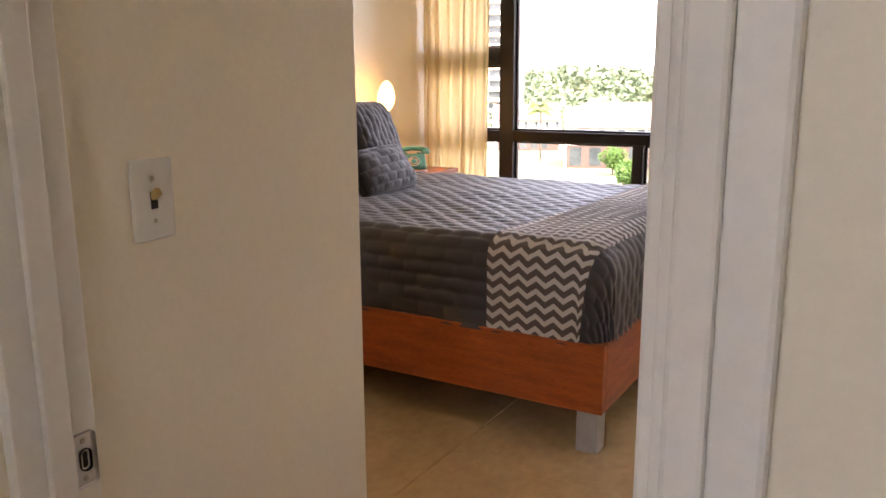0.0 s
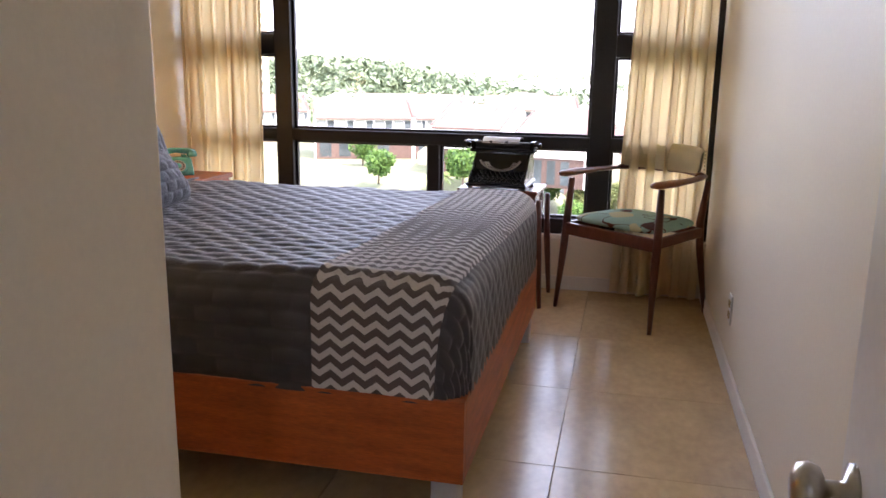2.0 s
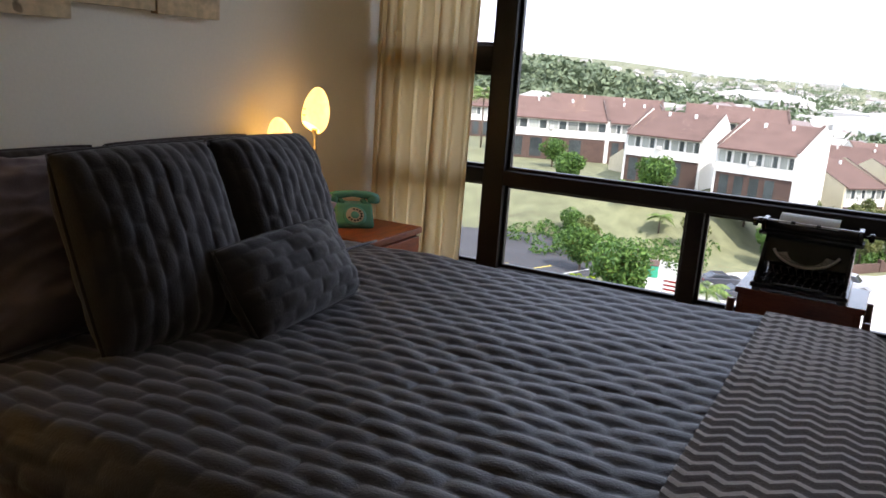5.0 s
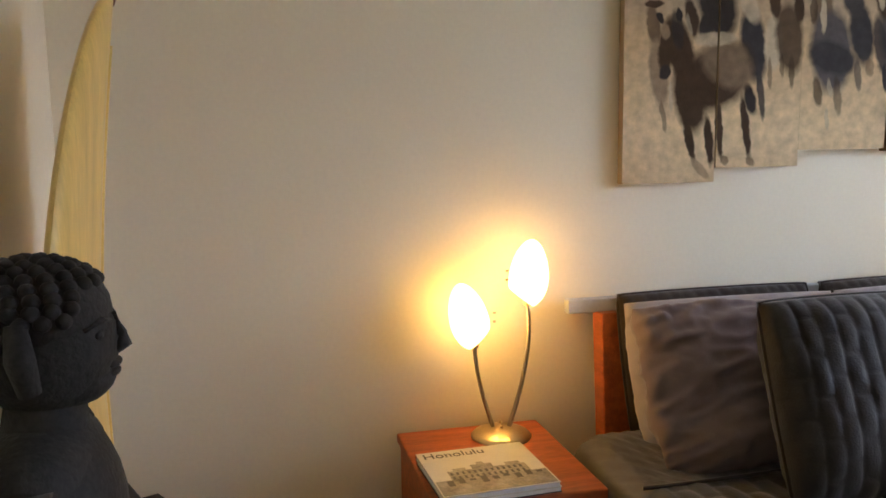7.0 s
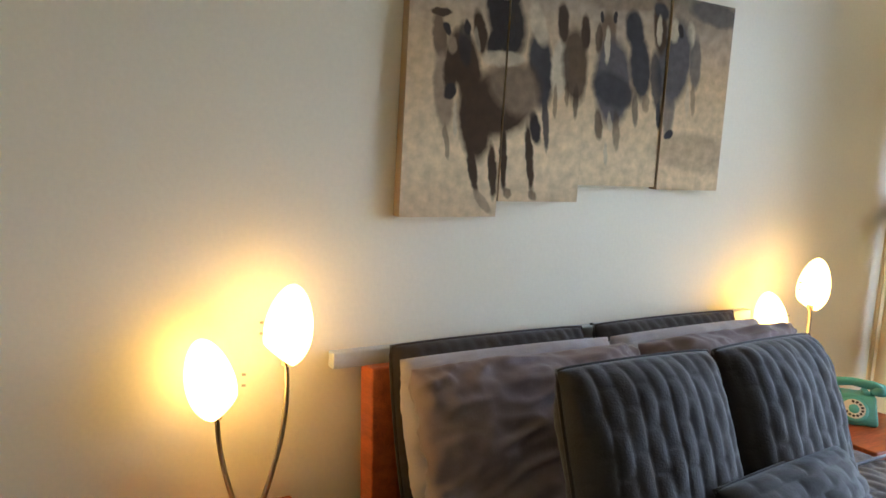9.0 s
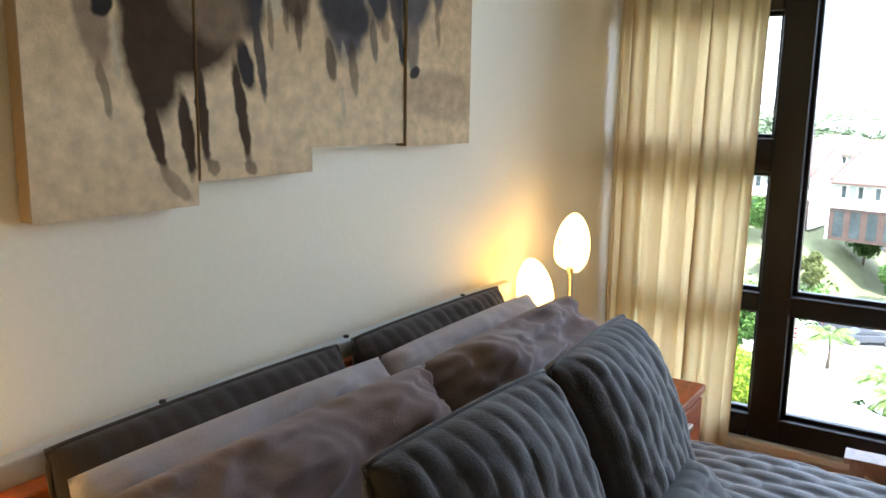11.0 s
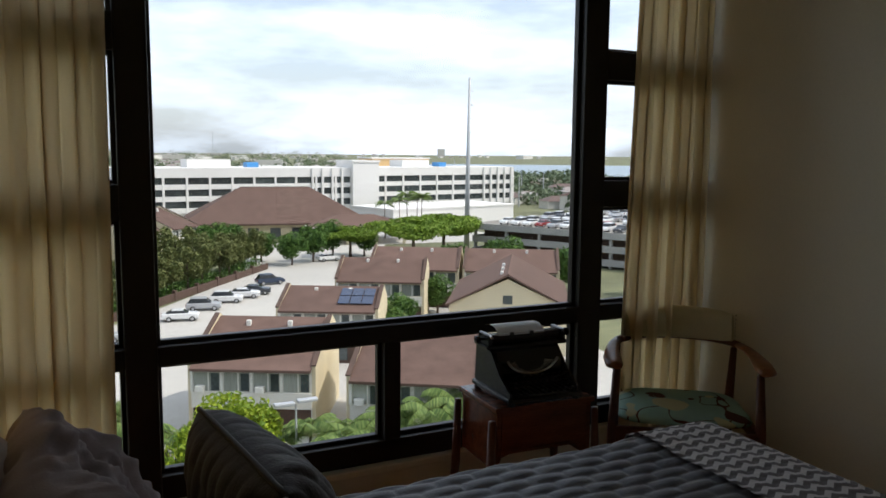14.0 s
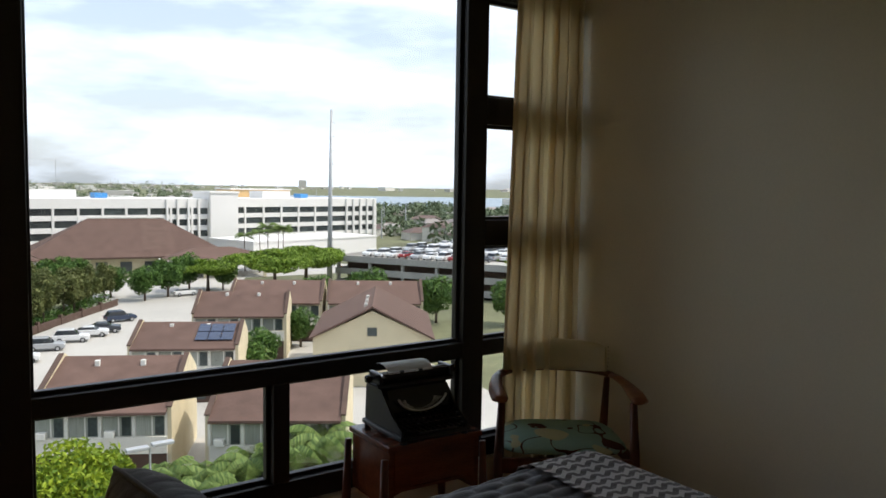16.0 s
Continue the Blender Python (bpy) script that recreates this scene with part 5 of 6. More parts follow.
M_GROUND = mat("dry_grass_and_earth", (0.135, 0.14, 0.07), 0.95, 0, 0.3, 0.035, 0.6, 0.3)
tagged(part("ground", ground_mesh(), M_GROUND, None, "", True), "grass and earth ground far below the window", "ground", kind="structure")
poly("pavement_lot", [(-9, 58), (-1, 52), (6, 47), (40, 28), (52, 60), (60, 105), (48, 136), (34, 142), (22, 122), (8, 102), (-6, 92), (-16, 80)], G + 0.06, M_DECK, "pale concrete parking court between the houses", "pavement")
poly("road", [(-60, 60), (-22, 40), (-13, 58), (-20, 84), (-34, 100), (-66, 96)], G + 0.05, M_ASPH, "dark asphalt car park beside the townhouses", "road")
poly("pavement_path", [(-34, 104), (-20, 88), (-9, 66), (-3, 70), (-14, 96), (-30, 116)], G + 0.05, M_DECK, "pale concrete driveway beside the townhouses", "pavement")
poly("pavement_court", [(28, 140), (52, 130), (70, 168), (110, 165), (100, 205), (30, 170)], G + 0.05, M_DECK, "pale paved forecourt before the large hall", "pavement")
for k in range(6):
    poly("road_marking", [(-44 + 4.2 * k, 64 + 2.2 * k), (-43.8 + 4.2 * k, 64 + 2.2 * k), (-40.8 + 4.2 * k, 71 + 2.2 * k), (-41.0 + 4.2 * k, 71 + 2.2 * k)], G + 0.075, M_LINE if k in (3, 4) else M_TRIMW, "painted parking bay line on asphalt", "road marking", thick=0.012)
poly("water", [(250, 520), (900, 420), (2600, 900), (2600, 2400), (900, 2300), (420, 1150)], G + 0.4, M_WATER, "pale harbour water towards the horizon", "water", thick=0.3)


def shed_house(x, y, rz, w, d, eave, ridge, wall_m=None, bays=4, ac=(0, 2), back=3.0, label="", low=True, gable_m=None, base=0.0):
    """A townhouse: front-left eave corner at x, y; the roof climbs from the front eave to a ridge and falls behind it."""
    wall_m, gable_m = wall_m or M_STUCCO, gable_m or M_CREAM
    h = thing("townhouse", label or "two-storey stucco townhouse under a brown shingle shed roof", "house", (x, y, G + base), rz, group="townhouses")
    zb = ridge - 1.6
    part("wall", moved(prism([(0.02, 0.0), (d + back, 0.0), (d + back, zb - 0.3), (d, ridge - 0.28), (0.02, eave - 0.28)], 0.28, w - 0.28), Matrix(((0, 1, 0, 0), (1, 0, 0, 0), (0, 0, 1, 0), (0, 0, 0, 1)))), wall_m, h)
    sw_ = Matrix(((0, 1, 0, 0), (1, 0, 0, 0), (0, 0, 1, 0), (0, 0, 0, 1)))
    for x0, x1 in ((0.0, 0.28), (w - 0.28, w)):
        part("gable_wall", moved(prism([(0.0, 0.0), (d + back, 0.0), (d + back, zb + 0.10), (d, ridge + 0.22), (d - 0.4, ridge + 0.22), (0.0, eave + 0.10)], x0, x1), sw_), gable_m, h)
        part("parapet_cap", moved(prism([(-0.1, eave + 0.10), (d - 0.4, ridge + 0.22), (d - 0.4, ridge + 0.32), (-0.1, eave + 0.20)], x0 - 0.05, x1 + 0.05), sw_), M_SIDING_SHADE, h)
    rf = part("roof", moved(prism([(-0.55, eave - 0.12), (d, ridge), (d + back + 0.3, zb), (d + back + 0.3, zb - 0.16), (d, ridge - 0.2), (-0.55, eave - 0.32)], 0.285, w - 0.285), sw_), M_ROOF, h)
    for k in range(2):
        vx = w * (0.3 + 0.35 * k)
        part("roof_vent", box(vx, vx + 0.35, d * 0.78, d * 0.78 + 0.35, ridge - 0.75, ridge - 0.05, 0.03), M_TRIMW, rf)
    bw = (w - 0.6) / bays
    for k in range(bays):
        x0 = 0.3 + bw * k
        wn_ = part("window", box(x0 + 0.16, x0 + bw - 0.16, -0.03, 0.03, eave - 1.9, eave - 0.5), M_DRAPE, h)
        part("window_half", box(x0 + 0.2 + bw * 0.55, x0 + bw - 0.2, -0.045, -0.031, eave - 1.85, eave - 0.55), M_DARKW, wn_)
        part("window_frame", box(x0 + bw * 0.55 - 0.03, x0 + bw * 0.55 + 0.05, -0.07, -0.031, eave - 1.9, eave - 0.5), M_TRIMW, wn_)
        part("mullion", box(x0 - 0.10, x0 + 0.10, -0.12, 0.0, eave - 1.95, eave - 0.35), M_TRIMW, h)
        if k in ac:
            part("air_conditioner", box(x0 + 0.35, x0 + 1.0, -0.5, -0.04, eave - 1.92, eave - 1.45, 0.04), M_TRIMW, h)
    part("spandrel", box(0.28, w - 0.28, -0.16, 0.0, eave - 3.15, eave - 1.96), M_STUCCO, h)
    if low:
        # shade under the upper floor, put in as a flat dark panel
        part("recess_shade", box(0.35, w - 0.35, -0.02, 0.02, 0.0, eave - 3.16), M_SIDING_SHADE, h)
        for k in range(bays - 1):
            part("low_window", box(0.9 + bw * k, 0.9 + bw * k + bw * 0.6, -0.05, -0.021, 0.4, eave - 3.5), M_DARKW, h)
    return h


shed_house(9.2, 59.1, -29, 9.5, 7.0, 5.3, 7.6)
shed_house(18.7, 51.2, -33, 9.4, 7.2, 5.3, 7.6)
hs = shed_house(20.4, 76.5, -29, 10.2, 5.2, 5.5, 7.0, ac=())
sp = bmesh.new()
for i in range(3):
    for j in range(2):
        z0 = 5.62 + 1.5 * (0.9 + 1.75 * j) / 5.2
        join(sp, moved(box(6.0 + 1.2 * i, 7.12 + 1.2 * i, 0, 1.65, 0, 0.05), pose(0, 0.9 + 1.75 * j, z0 + 0.05, 16.1, 0, 0)))
part("solar_panel", sp, M_SOLAR, hs, "dark blue solar panels on the roof")
shed_house(31.7, 91.6, -30, 11.0, 5.2, 5.5, 7.6, ac=(1,), wall_m=M_CREAM)
shed_house(39.5, 100.5, -32, 12.5, 6.0, 5.4, 7.6, ac=(), wall_m=M_CREAM)
shed_house(50.5, 93.5, -32, 13.0, 6.0, 5.4, 7.6, ac=(), wall_m=M_CREAM)
for x, y, rz in ((3.4, 138.5, 49), (13.6, 149.5, 49), (22.0, 160.0, 49), (-8.5, 127.0, 49), (-21, 116, 52)):
    shed_house(x, y, rz, 9.5, 9.0, 6.0, 9.4, bays=4, ac=(1,), wall_m=M_STUCCO, label="pale two-storey townhouse with steep brown shed roof")
for x, y, rz, w in ((-49.0, 125.0, 22, 17.0), (-33.3, 131.4, 22, 10.0), (-25.5, 112.0, -8, 11.0), (-12.0, 104.0, -14, 10.0)):
    shed_house(x, y, rz, w, 9.0, 7.0, 10.0, bays=5, ac=(2,), gable_m=M_STUCCO, label="white stucco townhouse with long brown shingle roof", base=TERRACE)
for x, y, rz, w in ((-60, 176, 14, 26), (-30, 182, 10, 22), (-4, 176, 8, 20), (-75, 150, 30, 14), (6, 196, 20, 18)):
    shed_house(x, y, rz, w, 8.5, 6.5, 9.5, bays=6, ac=(), gable_m=M_STUCCO, label="far white townhouse row with brown roof", base=TERRACE if x < -10 else 0.0)


def gable_house(x, y, rz, length, half, eave, ridge):
    h = thing("gabled_house", "cream house with a long brown gabled roof", "house", (x, y, G), rz)
    part("wall", moved(prism([(-half + 0.4, 0), (half - 0.4, 0), (half - 0.4, eave), (0, ridge - 0.35), (-half + 0.4, eave)], 0, length), pose(0, 0, 0)), M_CREAM, h)
    for s in (-1, 1):
        part("roof", prism([(0, ridge), (s * half, eave - 0.15), (s * half, eave + 0.05), (0, ridge + 0.2)], -0.5, length + 0.5), M_ROOF, h)
    part("ridge_cap", prism([(-0.25, ridge + 0.06), (0.25, ridge + 0.06), (0, ridge + 0.24)], -0.5, length + 0.5), M_ROOF, h)
    part("gable_window", box(-0.5, 0.5, -0.06, 0.01, eave + 0.2, eave + 1.1), M_DARKW, h)
    for k in range(3):
        part("roof_vent", box(-0.9, -0.55, 2 + 3 * k, 2.35 + 3 * k, ridge - 0.6, ridge + 0.15, 0.03), M_TRIMW, h)
    return h


gable_house(43.0, 69.5, -33, 16, 6.5, 5.2, 8.4)

# large hall with a hipped roof
hall = thing("hall", "large low hall under a wide brown hipped roof", "building", (52, 196, G), -12)


def hip(x0, x1, y0, y1, z0, z1, inset):
    b = bmesh.new()
    lo = [b.verts.new(p) for p in ((x0, y0, z0), (x1, y0, z0), (x1, y1, z0), (x0, y1, z0))]
    ym = (y0 + y1) / 2
    r0, r1 = b.verts.new((x0 + inset, ym, z1)), b.verts.new((x1 - inset, ym, z1))
    for f in ((lo[0], lo[1], r1, r0), (lo[2], lo[3], r0, r1), (lo[1], lo[2], r1), (lo[3], lo[0], r0)):
        b.faces.new(f)
    b.faces.new(lo[::-1])
    bmesh.ops.recalc_face_normals(b, faces=b.faces[:])
    return b


part("roof", hip(-22, 22, -17, 17, 4.6, 12.5, 14), M_ROOF, hall)
part("porch_roof", hip(6, 30, -24, -6, 4.2, 6.4, 8), M_ROOF, hall)
part("eave_board", box(-22.2, 22.2, -17.2, 17.2, 4.2, 4.6), M_SIDING_SHADE, hall)
part("porch_eave", box(5.8, 30.2, -24.2, -6, 3.9, 4.2), M_TRIMW, hall)
part("wall", box(-20, 20, -15, 15, 0, 4.2), M_CREAM, hall)
for k in range(4):
    part("porch_column", box(8 + 6.6 * k, 8.6 + 6.6 * k, -23, -22.4, 0, 3.9), M_CREAM, hall)
for k in range(7):
    part("window", box(-17 + 5 * k, -14.6 + 5 * k, -15.06, -14.98, 0.8, 3.4), M_DARKW, hall)
part("ridge_cap", box(-8.5, 8.5, -0.5, 0.5, 12.3, 12.75, 0.1), M_TRIMW, hall)


def office(x, y, rz, w, floors, bays, fins, top=16.0):
    o = thing("office_building", "long white concrete office building with ribbon windows", "building", (x, y, G), rz, group="office blocks")
    part("wall", box(0, w, 0.5, 24, 0, top), M_OFFICE, o)
    fh = 3.3
    part("roof_parapet", box(-0.2, w + 0.2, 0.0, 24.2, top - 2.4, top + 0.3), M_OFFICE, o)
    for f in range(floors):
        z0 = top - 2.4 - fh * f - 1.9
        part("sill_band", box(-0.1, w + 0.1, 0.1, 0.5, z0 - 1.4, z0), M_OFFICE, o)
        for k in range(bays):
            bx = w / bays
            part("window", box(k * bx + 0.35, (k + 1) * bx - 0.35, 0.40, 0.52, z0 + 0.02, z0 + 1.88), M_DARKW, o)
    for k in range(bays + 1):
        part("pier", box(k * w / bays - 0.3, k * w / bays + 0.3, 0.0, 0.5, 0.0, top - 2.4), M_OFFICE, o)
    for k in range(fins):
        xx = w - 1.2 - k * 3.2
        part("fin", moved(prism([(-0.6, 0.3), (0.1, 0.3), (0.1, 3.3), (-0.15, 3.8), (-0.6, 3.8)], -0.3, 0.3), Matrix.Translation((xx, 0.1, top - 15.0)) @ Matrix.Diagonal((1, 1, 4.0, 1)) @ pose(0, 0, 0, 0, 0, 90)), M_OFFICE, o)
    part("roof_plant", box(w * 0.30, w * 0.48, 8, 16, top + 0.3, top + 2.6), M_OFFICE, o)
    part("roof_tank", box(w * 0.55, w * 0.60, 8, 12, top + 0.3, top + 1.8), mat("blue_roof_cover", (0.05, 0.25, 0.55), 0.5), o)
    return o


office(17, 228, 4, 70, 3, 11, 5)
office(93, 238, 10, 62, 3, 9, 5)
tw_ = thing("stair_tower", "white windowless concrete tower between office blocks", "building", (85.5, 231, G), 6)
part("shaft", box(0, 9, 0, 12, 0, 18), M_OFFICE, tw_)
part("cap", box(-0.3, 9.3, -0.3, 12.3, 18, 18.6), M_OFFICE, tw_)
low = thing("low_annex", "low pale concrete annex before the offices", "building", (84, 196, G), 14)
part("block", box(0, 46, 0, 20, 0, 5.4), M_OFFICE, low)
part("doorway", box(18, 21, -0.05, 0.1, 0, 4.0), M_DARKW, low)
part("parapet", box(-0.2, 46.2, -0.2, 20.2, 5.4, 5.9), M_OFFICE, low)
penth = thing("roof_penthouse", "tan plant room on the office roof", "building", (104, 262, G + 16.3), 8)
part("block", box(0, 24, 0, 10, 0, 2.6), M_OCHRE, penth)
part("roof_edge", box(-0.4, 24.4, -0.4, 10.4, 2.6, 3.0), M_OFFICE, penth)

# parking garage
gar = thing("parking_garage", "dark three-level concrete parking garage with cars on top", "building", (79.5, 143, G), -64)
for f, z in enumerate((1.0, 3.5, 6.0)):
    part("deck", box(0, 95, 0, 75, z - 0.4, z), M_DECK if f == 2 else M_CONC, gar)
    part("parapet", box(-0.2, 95.2, -0.25, 0.0, z - 0.5, z + 0.75), M_CONC, gar)
    part("side_parapet", box(-0.25, 0.0, 0.0, 75, z - 0.5, z + 0.75), M_CONC, gar)
# dark block colouring in the shade between the decks
part("core_shade", box(0.6, 94, 3.0, 74, 0, 5.5), M_SIDING_SHADE, gar)
for k in range(13):
    part("column", box(7.6 * k, 7.6 * k + 0.5, -0.02, 0.6, 0, 6.2), M_CONC, gar)

# mast
pl = thing("steel_pole", "tall grey steel power pole with small arms", "utility pole", (83.8, 154.1, G))
part("shaft", shaft([(0, 0, 0), (0.1, 0, 18), (0.3, 0, 37.3)], [0.62, 0.45, 0.24], 12), M_GREY, pl, smooth=True)
for k in range(4):
    part("arm", shaft([(0.25, 0, 34.8 - 3.0 * k), (1.2, 0.1, 34.4 - 3.0 * k)], [0.10, 0.06], 6), M_GREY, pl)

# apartment tower
tow = thing("apartment_tower", "tall beige apartment tower with stacked balconies", "building", (-106, 194, G), 24)
part("wall", box(0, 15, 0, 15, 0, 62), M_CREAM, tow)
part("roof_slab", box(-0.4, 15.4, -0.4, 15.4, 62, 63), M_CREAM, tow)
for f in range(21):
    for k in range(3):
        part("window", box(1.0 + 4.7 * k, 4.2 + 4.7 * k, -0.08, 0.02, 1.4 + 2.9 * f, 3.2 + 2.9 * f), M_DARKW, tow)
    part("balcony", box(0.4, 14.6, -1.0, -0.09, 0.5 + 2.9 * f, 1.3 + 2.9 * f), M_CREAM, tow)

# low brown wall along the court with lamp, fence and green bin
gw = thing("garden_wall", "low brown brick garden wall along the court", "wall", (0, 0, G))
gm = bmesh.new()
for k in range(9):
    x, y = 0.5 + 3.9 * k, 95.0 + 5.0 * k
    join(gm, moved(box(0, 6.3, -0.15, 0.15, 0, 1.1), pose(x, y, 0, 0, 0, 52)))
    join(gm, moved(box(-0.25, 0.25, -0.25, 0.25, 0, 1.5), pose(x, y, 0, 0, 0, 52)))
part("wall", gm, M_SIDING_SHADE, gw)
fw = thing("boundary_wall", "pale curved boundary wall beside palms", "wall", (0, 0, G))
fm = bmesh.new()
for k in range(7):
    join(fm, moved(box(0, 2.6, -0.12, 0.12, 0, 2.2), pose(-6.5 + 2.2 * k, 58.0 - 1.5 * k - 0.06 * k * k, 0, 0, 0, -36)))
part("wall", fm, M_STUCCO, fw)
bn = thing("waste_bin", "green metal refuse container beside the driveway", "bin", (-14.5, 83, G), 10)
part("body", box(-1.2, 1.2, -0.8, 0.8, 0.1, 1.4, 0.05), mat("green_painted_steel", (0.02, 0.28, 0.16), 0.5), bn)
part("lid", moved(box(-1.25, 1.25, -0.85, 0.85, 0, 0.1, 0.03), pose(0, 0, 1.45, 8, 0, 0)), M_SIDING_SHADE, bn)
ls = thing("street_lamp", "grey double street lamp between palms", "street lamp", (14.0, 47.5, G))
part("post", shaft([(0, 0, 0), (0, 0, 5.1)], [0.09, 0.06], 10), M_GREY, ls)
part("lamp_head", box(-1.4, -0.1, -0.25, 0.25, 5.05, 5.25, 0.04), M_GREY, ls)
part("lamp_head", box(0.1, 1.4, -0.25, 0.25, 5.15, 5.35, 0.04), M_GREY, ls)
fg = thing("flagpole", "thin pole with a small striped flag", "flag", (-9.0, 62, G))
part("pole", shaft([(0, 0, 0), (0, 0, 5.5)], 0.04, 8), M_GREY, fg)
for k in range(5):
    part("flag_stripe", box(0.05, 1.1, -0.01, 0.01, 4.3 + 0.17 * k, 4.46 + 0.17 * k), M_TRIMW if k % 2 else CARS[4], fg)


# cars
def car(name_m, kind):
    c = thing("car", "parked %s %s on pale concrete" % (name_m, kind), "car", (0, 0, -200), 0, group="parked cars")
    m = CARS[["white", "silver", "charcoal", "navy", "red"].index(name_m)]
    suv = kind == "suv"
    hz = 1.72 if suv else 1.45
    part("body", prism([(-2.2, 0.35), (2.2, 0.35), (2.25, 0.75), (2.05, 0.95), (1.0, 1.05), (-1.9 if suv else -1.3, 1.05), (-2.2, 1.0), (-2.25, 0.6)], -0.9, 0.9, 0.10), m, c)
    part("cabin_glass", prism([(1.0, 1.02), (0.35, hz - 0.06), (-1.6 if suv else -1.0, hz - 0.06), (-2.05 if suv else -1.75, 1.02)], -0.80, 0.80, 0.08), M_CARGL, c)
    part("roof", prism([(0.40, hz - 0.10), (0.30, hz), (-1.55 if suv else -0.95, hz), (-1.75 if suv else -1.10, hz - 0.10)], -0.74, 0.74, 0.04), m, c)
    for x in (-1.35, 1.40):
        for s in (-1, 1):
            wv = part("wheel", moved(lathe([(0.0, -0.10), (0.33, -0.10), (0.34, 0.0), (0.33, 0.10), (0.0, 0.10)], 16), pose(x, s * 0.84, 0.34, 90, 0, 0)), M_TYRE, c)
            part("rim", moved(lathe([(0.20, 0.0), (0.18, 0.012), (0, 0.012)], 12), pose(x, s * 0.945, 0.34, -90 * s, 0, 0)), M_RIM, wv)
    for s in (-1, 1):
        part("headlight", box(2.14, 2.23, s * 0.65 - 0.16, s * 0.65 + 0.16, 0.70, 0.84, 0.02), M_TRIMW, c)
        part("tail_light", box(-2.26, -2.18, s * 0.70 - 0.12, s * 0.70 + 0.12, 0.72, 0.92, 0.02), CARS[4], c)
    return c


protos = [car("white", "sedan"), car("silver", "suv"), car("white", "suv"), car("charcoal", "sedan"), car("navy", "suv"), car("red", "sedan"), car("silver", "sedan")]
lot = [(0, 14.8, 100.8, -12), (1, 18.6, 106.5, -14), (2, 22.4, 110.6, -16), (0, 25.4, 113.2, -16), (3, 27.6, 115.4, -16), (4, 31.8, 123.4, 4), (1, 5.2, 92.5, -10), (0, 49.0, 146.0, 8),
       (3, -7.0, 84, 30), (3, -4.5, 80, 30), (6, 47.0, 122, 60)]
used = set()
for i, x, y, rz in lot:
    m = pose(x, y, G + 0.06, 0, 0, rz)
    if i not in used:
        protos[i].matrix_basis = m
        used.add(i)
    else:
        copy_thing(protos[i], m)
GM = pose(79.5, 143, G + 6.0, 0, 0, -64)
rnd = random.Random(9)
for r, yy in enumerate((9, 15, 26, 32, 43, 49, 60, 66)):
    for k in range(15):
        if rnd.random() < 0.14:
            continue
        i = rnd.choice((0, 1, 2, 3, 6, 0, 2, 5))
        m = GM @ pose(2.5 + 2.9 * k, yy, 0, 0, 0, 90 if r % 2 else -90)
        if i not in used:
            protos[i].matrix_basis = m
            used.add(i)
        else:
            copy_thing(protos[i], m)


# ---- plants ----
def leaves(count, place, size, seed, flat=0.0):
    """Many small folded leaves, each its own island, set by place(rnd) -> point, outward."""
    rs = np.random.RandomState(seed)
    rn = random.Random(seed)
    vs, fs = [], []
    for k in range(count):
        p, out = place(rn)
        s = size * rn.uniform(0.6, 1.35)
        q = Vector(rs.normal(size=3)) + Vector(out) * 0.9 + Vector((0, 0, flat))
        q.normalize()
        a = q.orthogonal().normalized()
        a = Matrix.Rotation(rn.uniform(0, 6.28), 3, q) @ a
        c = q.cross(a)
        b0 = len(vs)
        p = Vector(p)
        vs += [p - a * s, p + c * s * 0.45 + q * s * 0.12, p + a * s, p - c * s * 0.45 + q * s * 0.12]
        fs += [(b0, b0 + 1, b0 + 2), (b0, b0 + 2, b0 + 3)]
    me = bpy.data.meshes.new("crown")
    me.from_pydata([tuple(v) for v in vs], [], fs)
    return me


def clumps(n, rx, rz_, zc, seed, spread=0.62, cr=(0.30, 0.5)):
    rn = random.Random(seed)
    out = []
    for k in range(n):
        while True:
            v = Vector((rn.uniform(-1, 1), rn.uniform(-1, 1), rn.uniform(-0.8, 1)))
            if 0.25 < v.length < 1:
                break
        r = rn.uniform(*cr)
        out.append((Vector((v.x * rx * spread, v.y * rx * spread, zc + v.z * rz_ * spread)), Vector((rx * r, rx * r, rz_ * r * 1.05))))
    return out


def in_clumps(cl):
    def place(rn):
        c, r = rn.choice(cl)
        v = Vector((rn.gauss(0, 1), rn.gauss(0, 1), rn.gauss(0, 1))).normalized()
        k = rn.uniform(0.72, 1.06)
        return c + Vector((v.x * r.x, v.y * r.y, v.z * r.z)) * k, v
    return place


def tree(name, label, h, rx, rz_, nclump, count, size, leaf, seed, at, trunk_r=0.16, flat=0.0, spread=0.62, cr=(0.30, 0.5)):
    t = thing(name, label, "tree", at, 0)
    cl = clumps(nclump, rx, rz_, h - rz_, seed, spread, cr)
    part("trunk", shaft([(0, 0, 0), (0.05, 0.04, (h - rz_) * 0.5), (0.0, 0.1, h - rz_ * 1.05)], [trunk_r, trunk_r * 0.75, trunk_r * 0.55], 8), M_BARK, t, smooth=True)
    lb = bmesh.new()
    for c, r in cl[:10]:
        join(lb, shaft([(0, 0.08, (h - rz_) * 0.72), (c.x * 0.5, c.y * 0.5, (h - rz_) * 0.72 * 0.4 + c.z * 0.6 - 0.1), tuple(c)], [trunk_r * 0.5, trunk_r * 0.32, trunk_r * 0.12], 6))
    part("limbs", lb, M_BARK, t, smooth=True)
    me = leaves(count, in_clumps(cl), size, seed, flat)
    me.materials.append(leaf)
    o = new("crown", me)
    o.parent = t
    return t


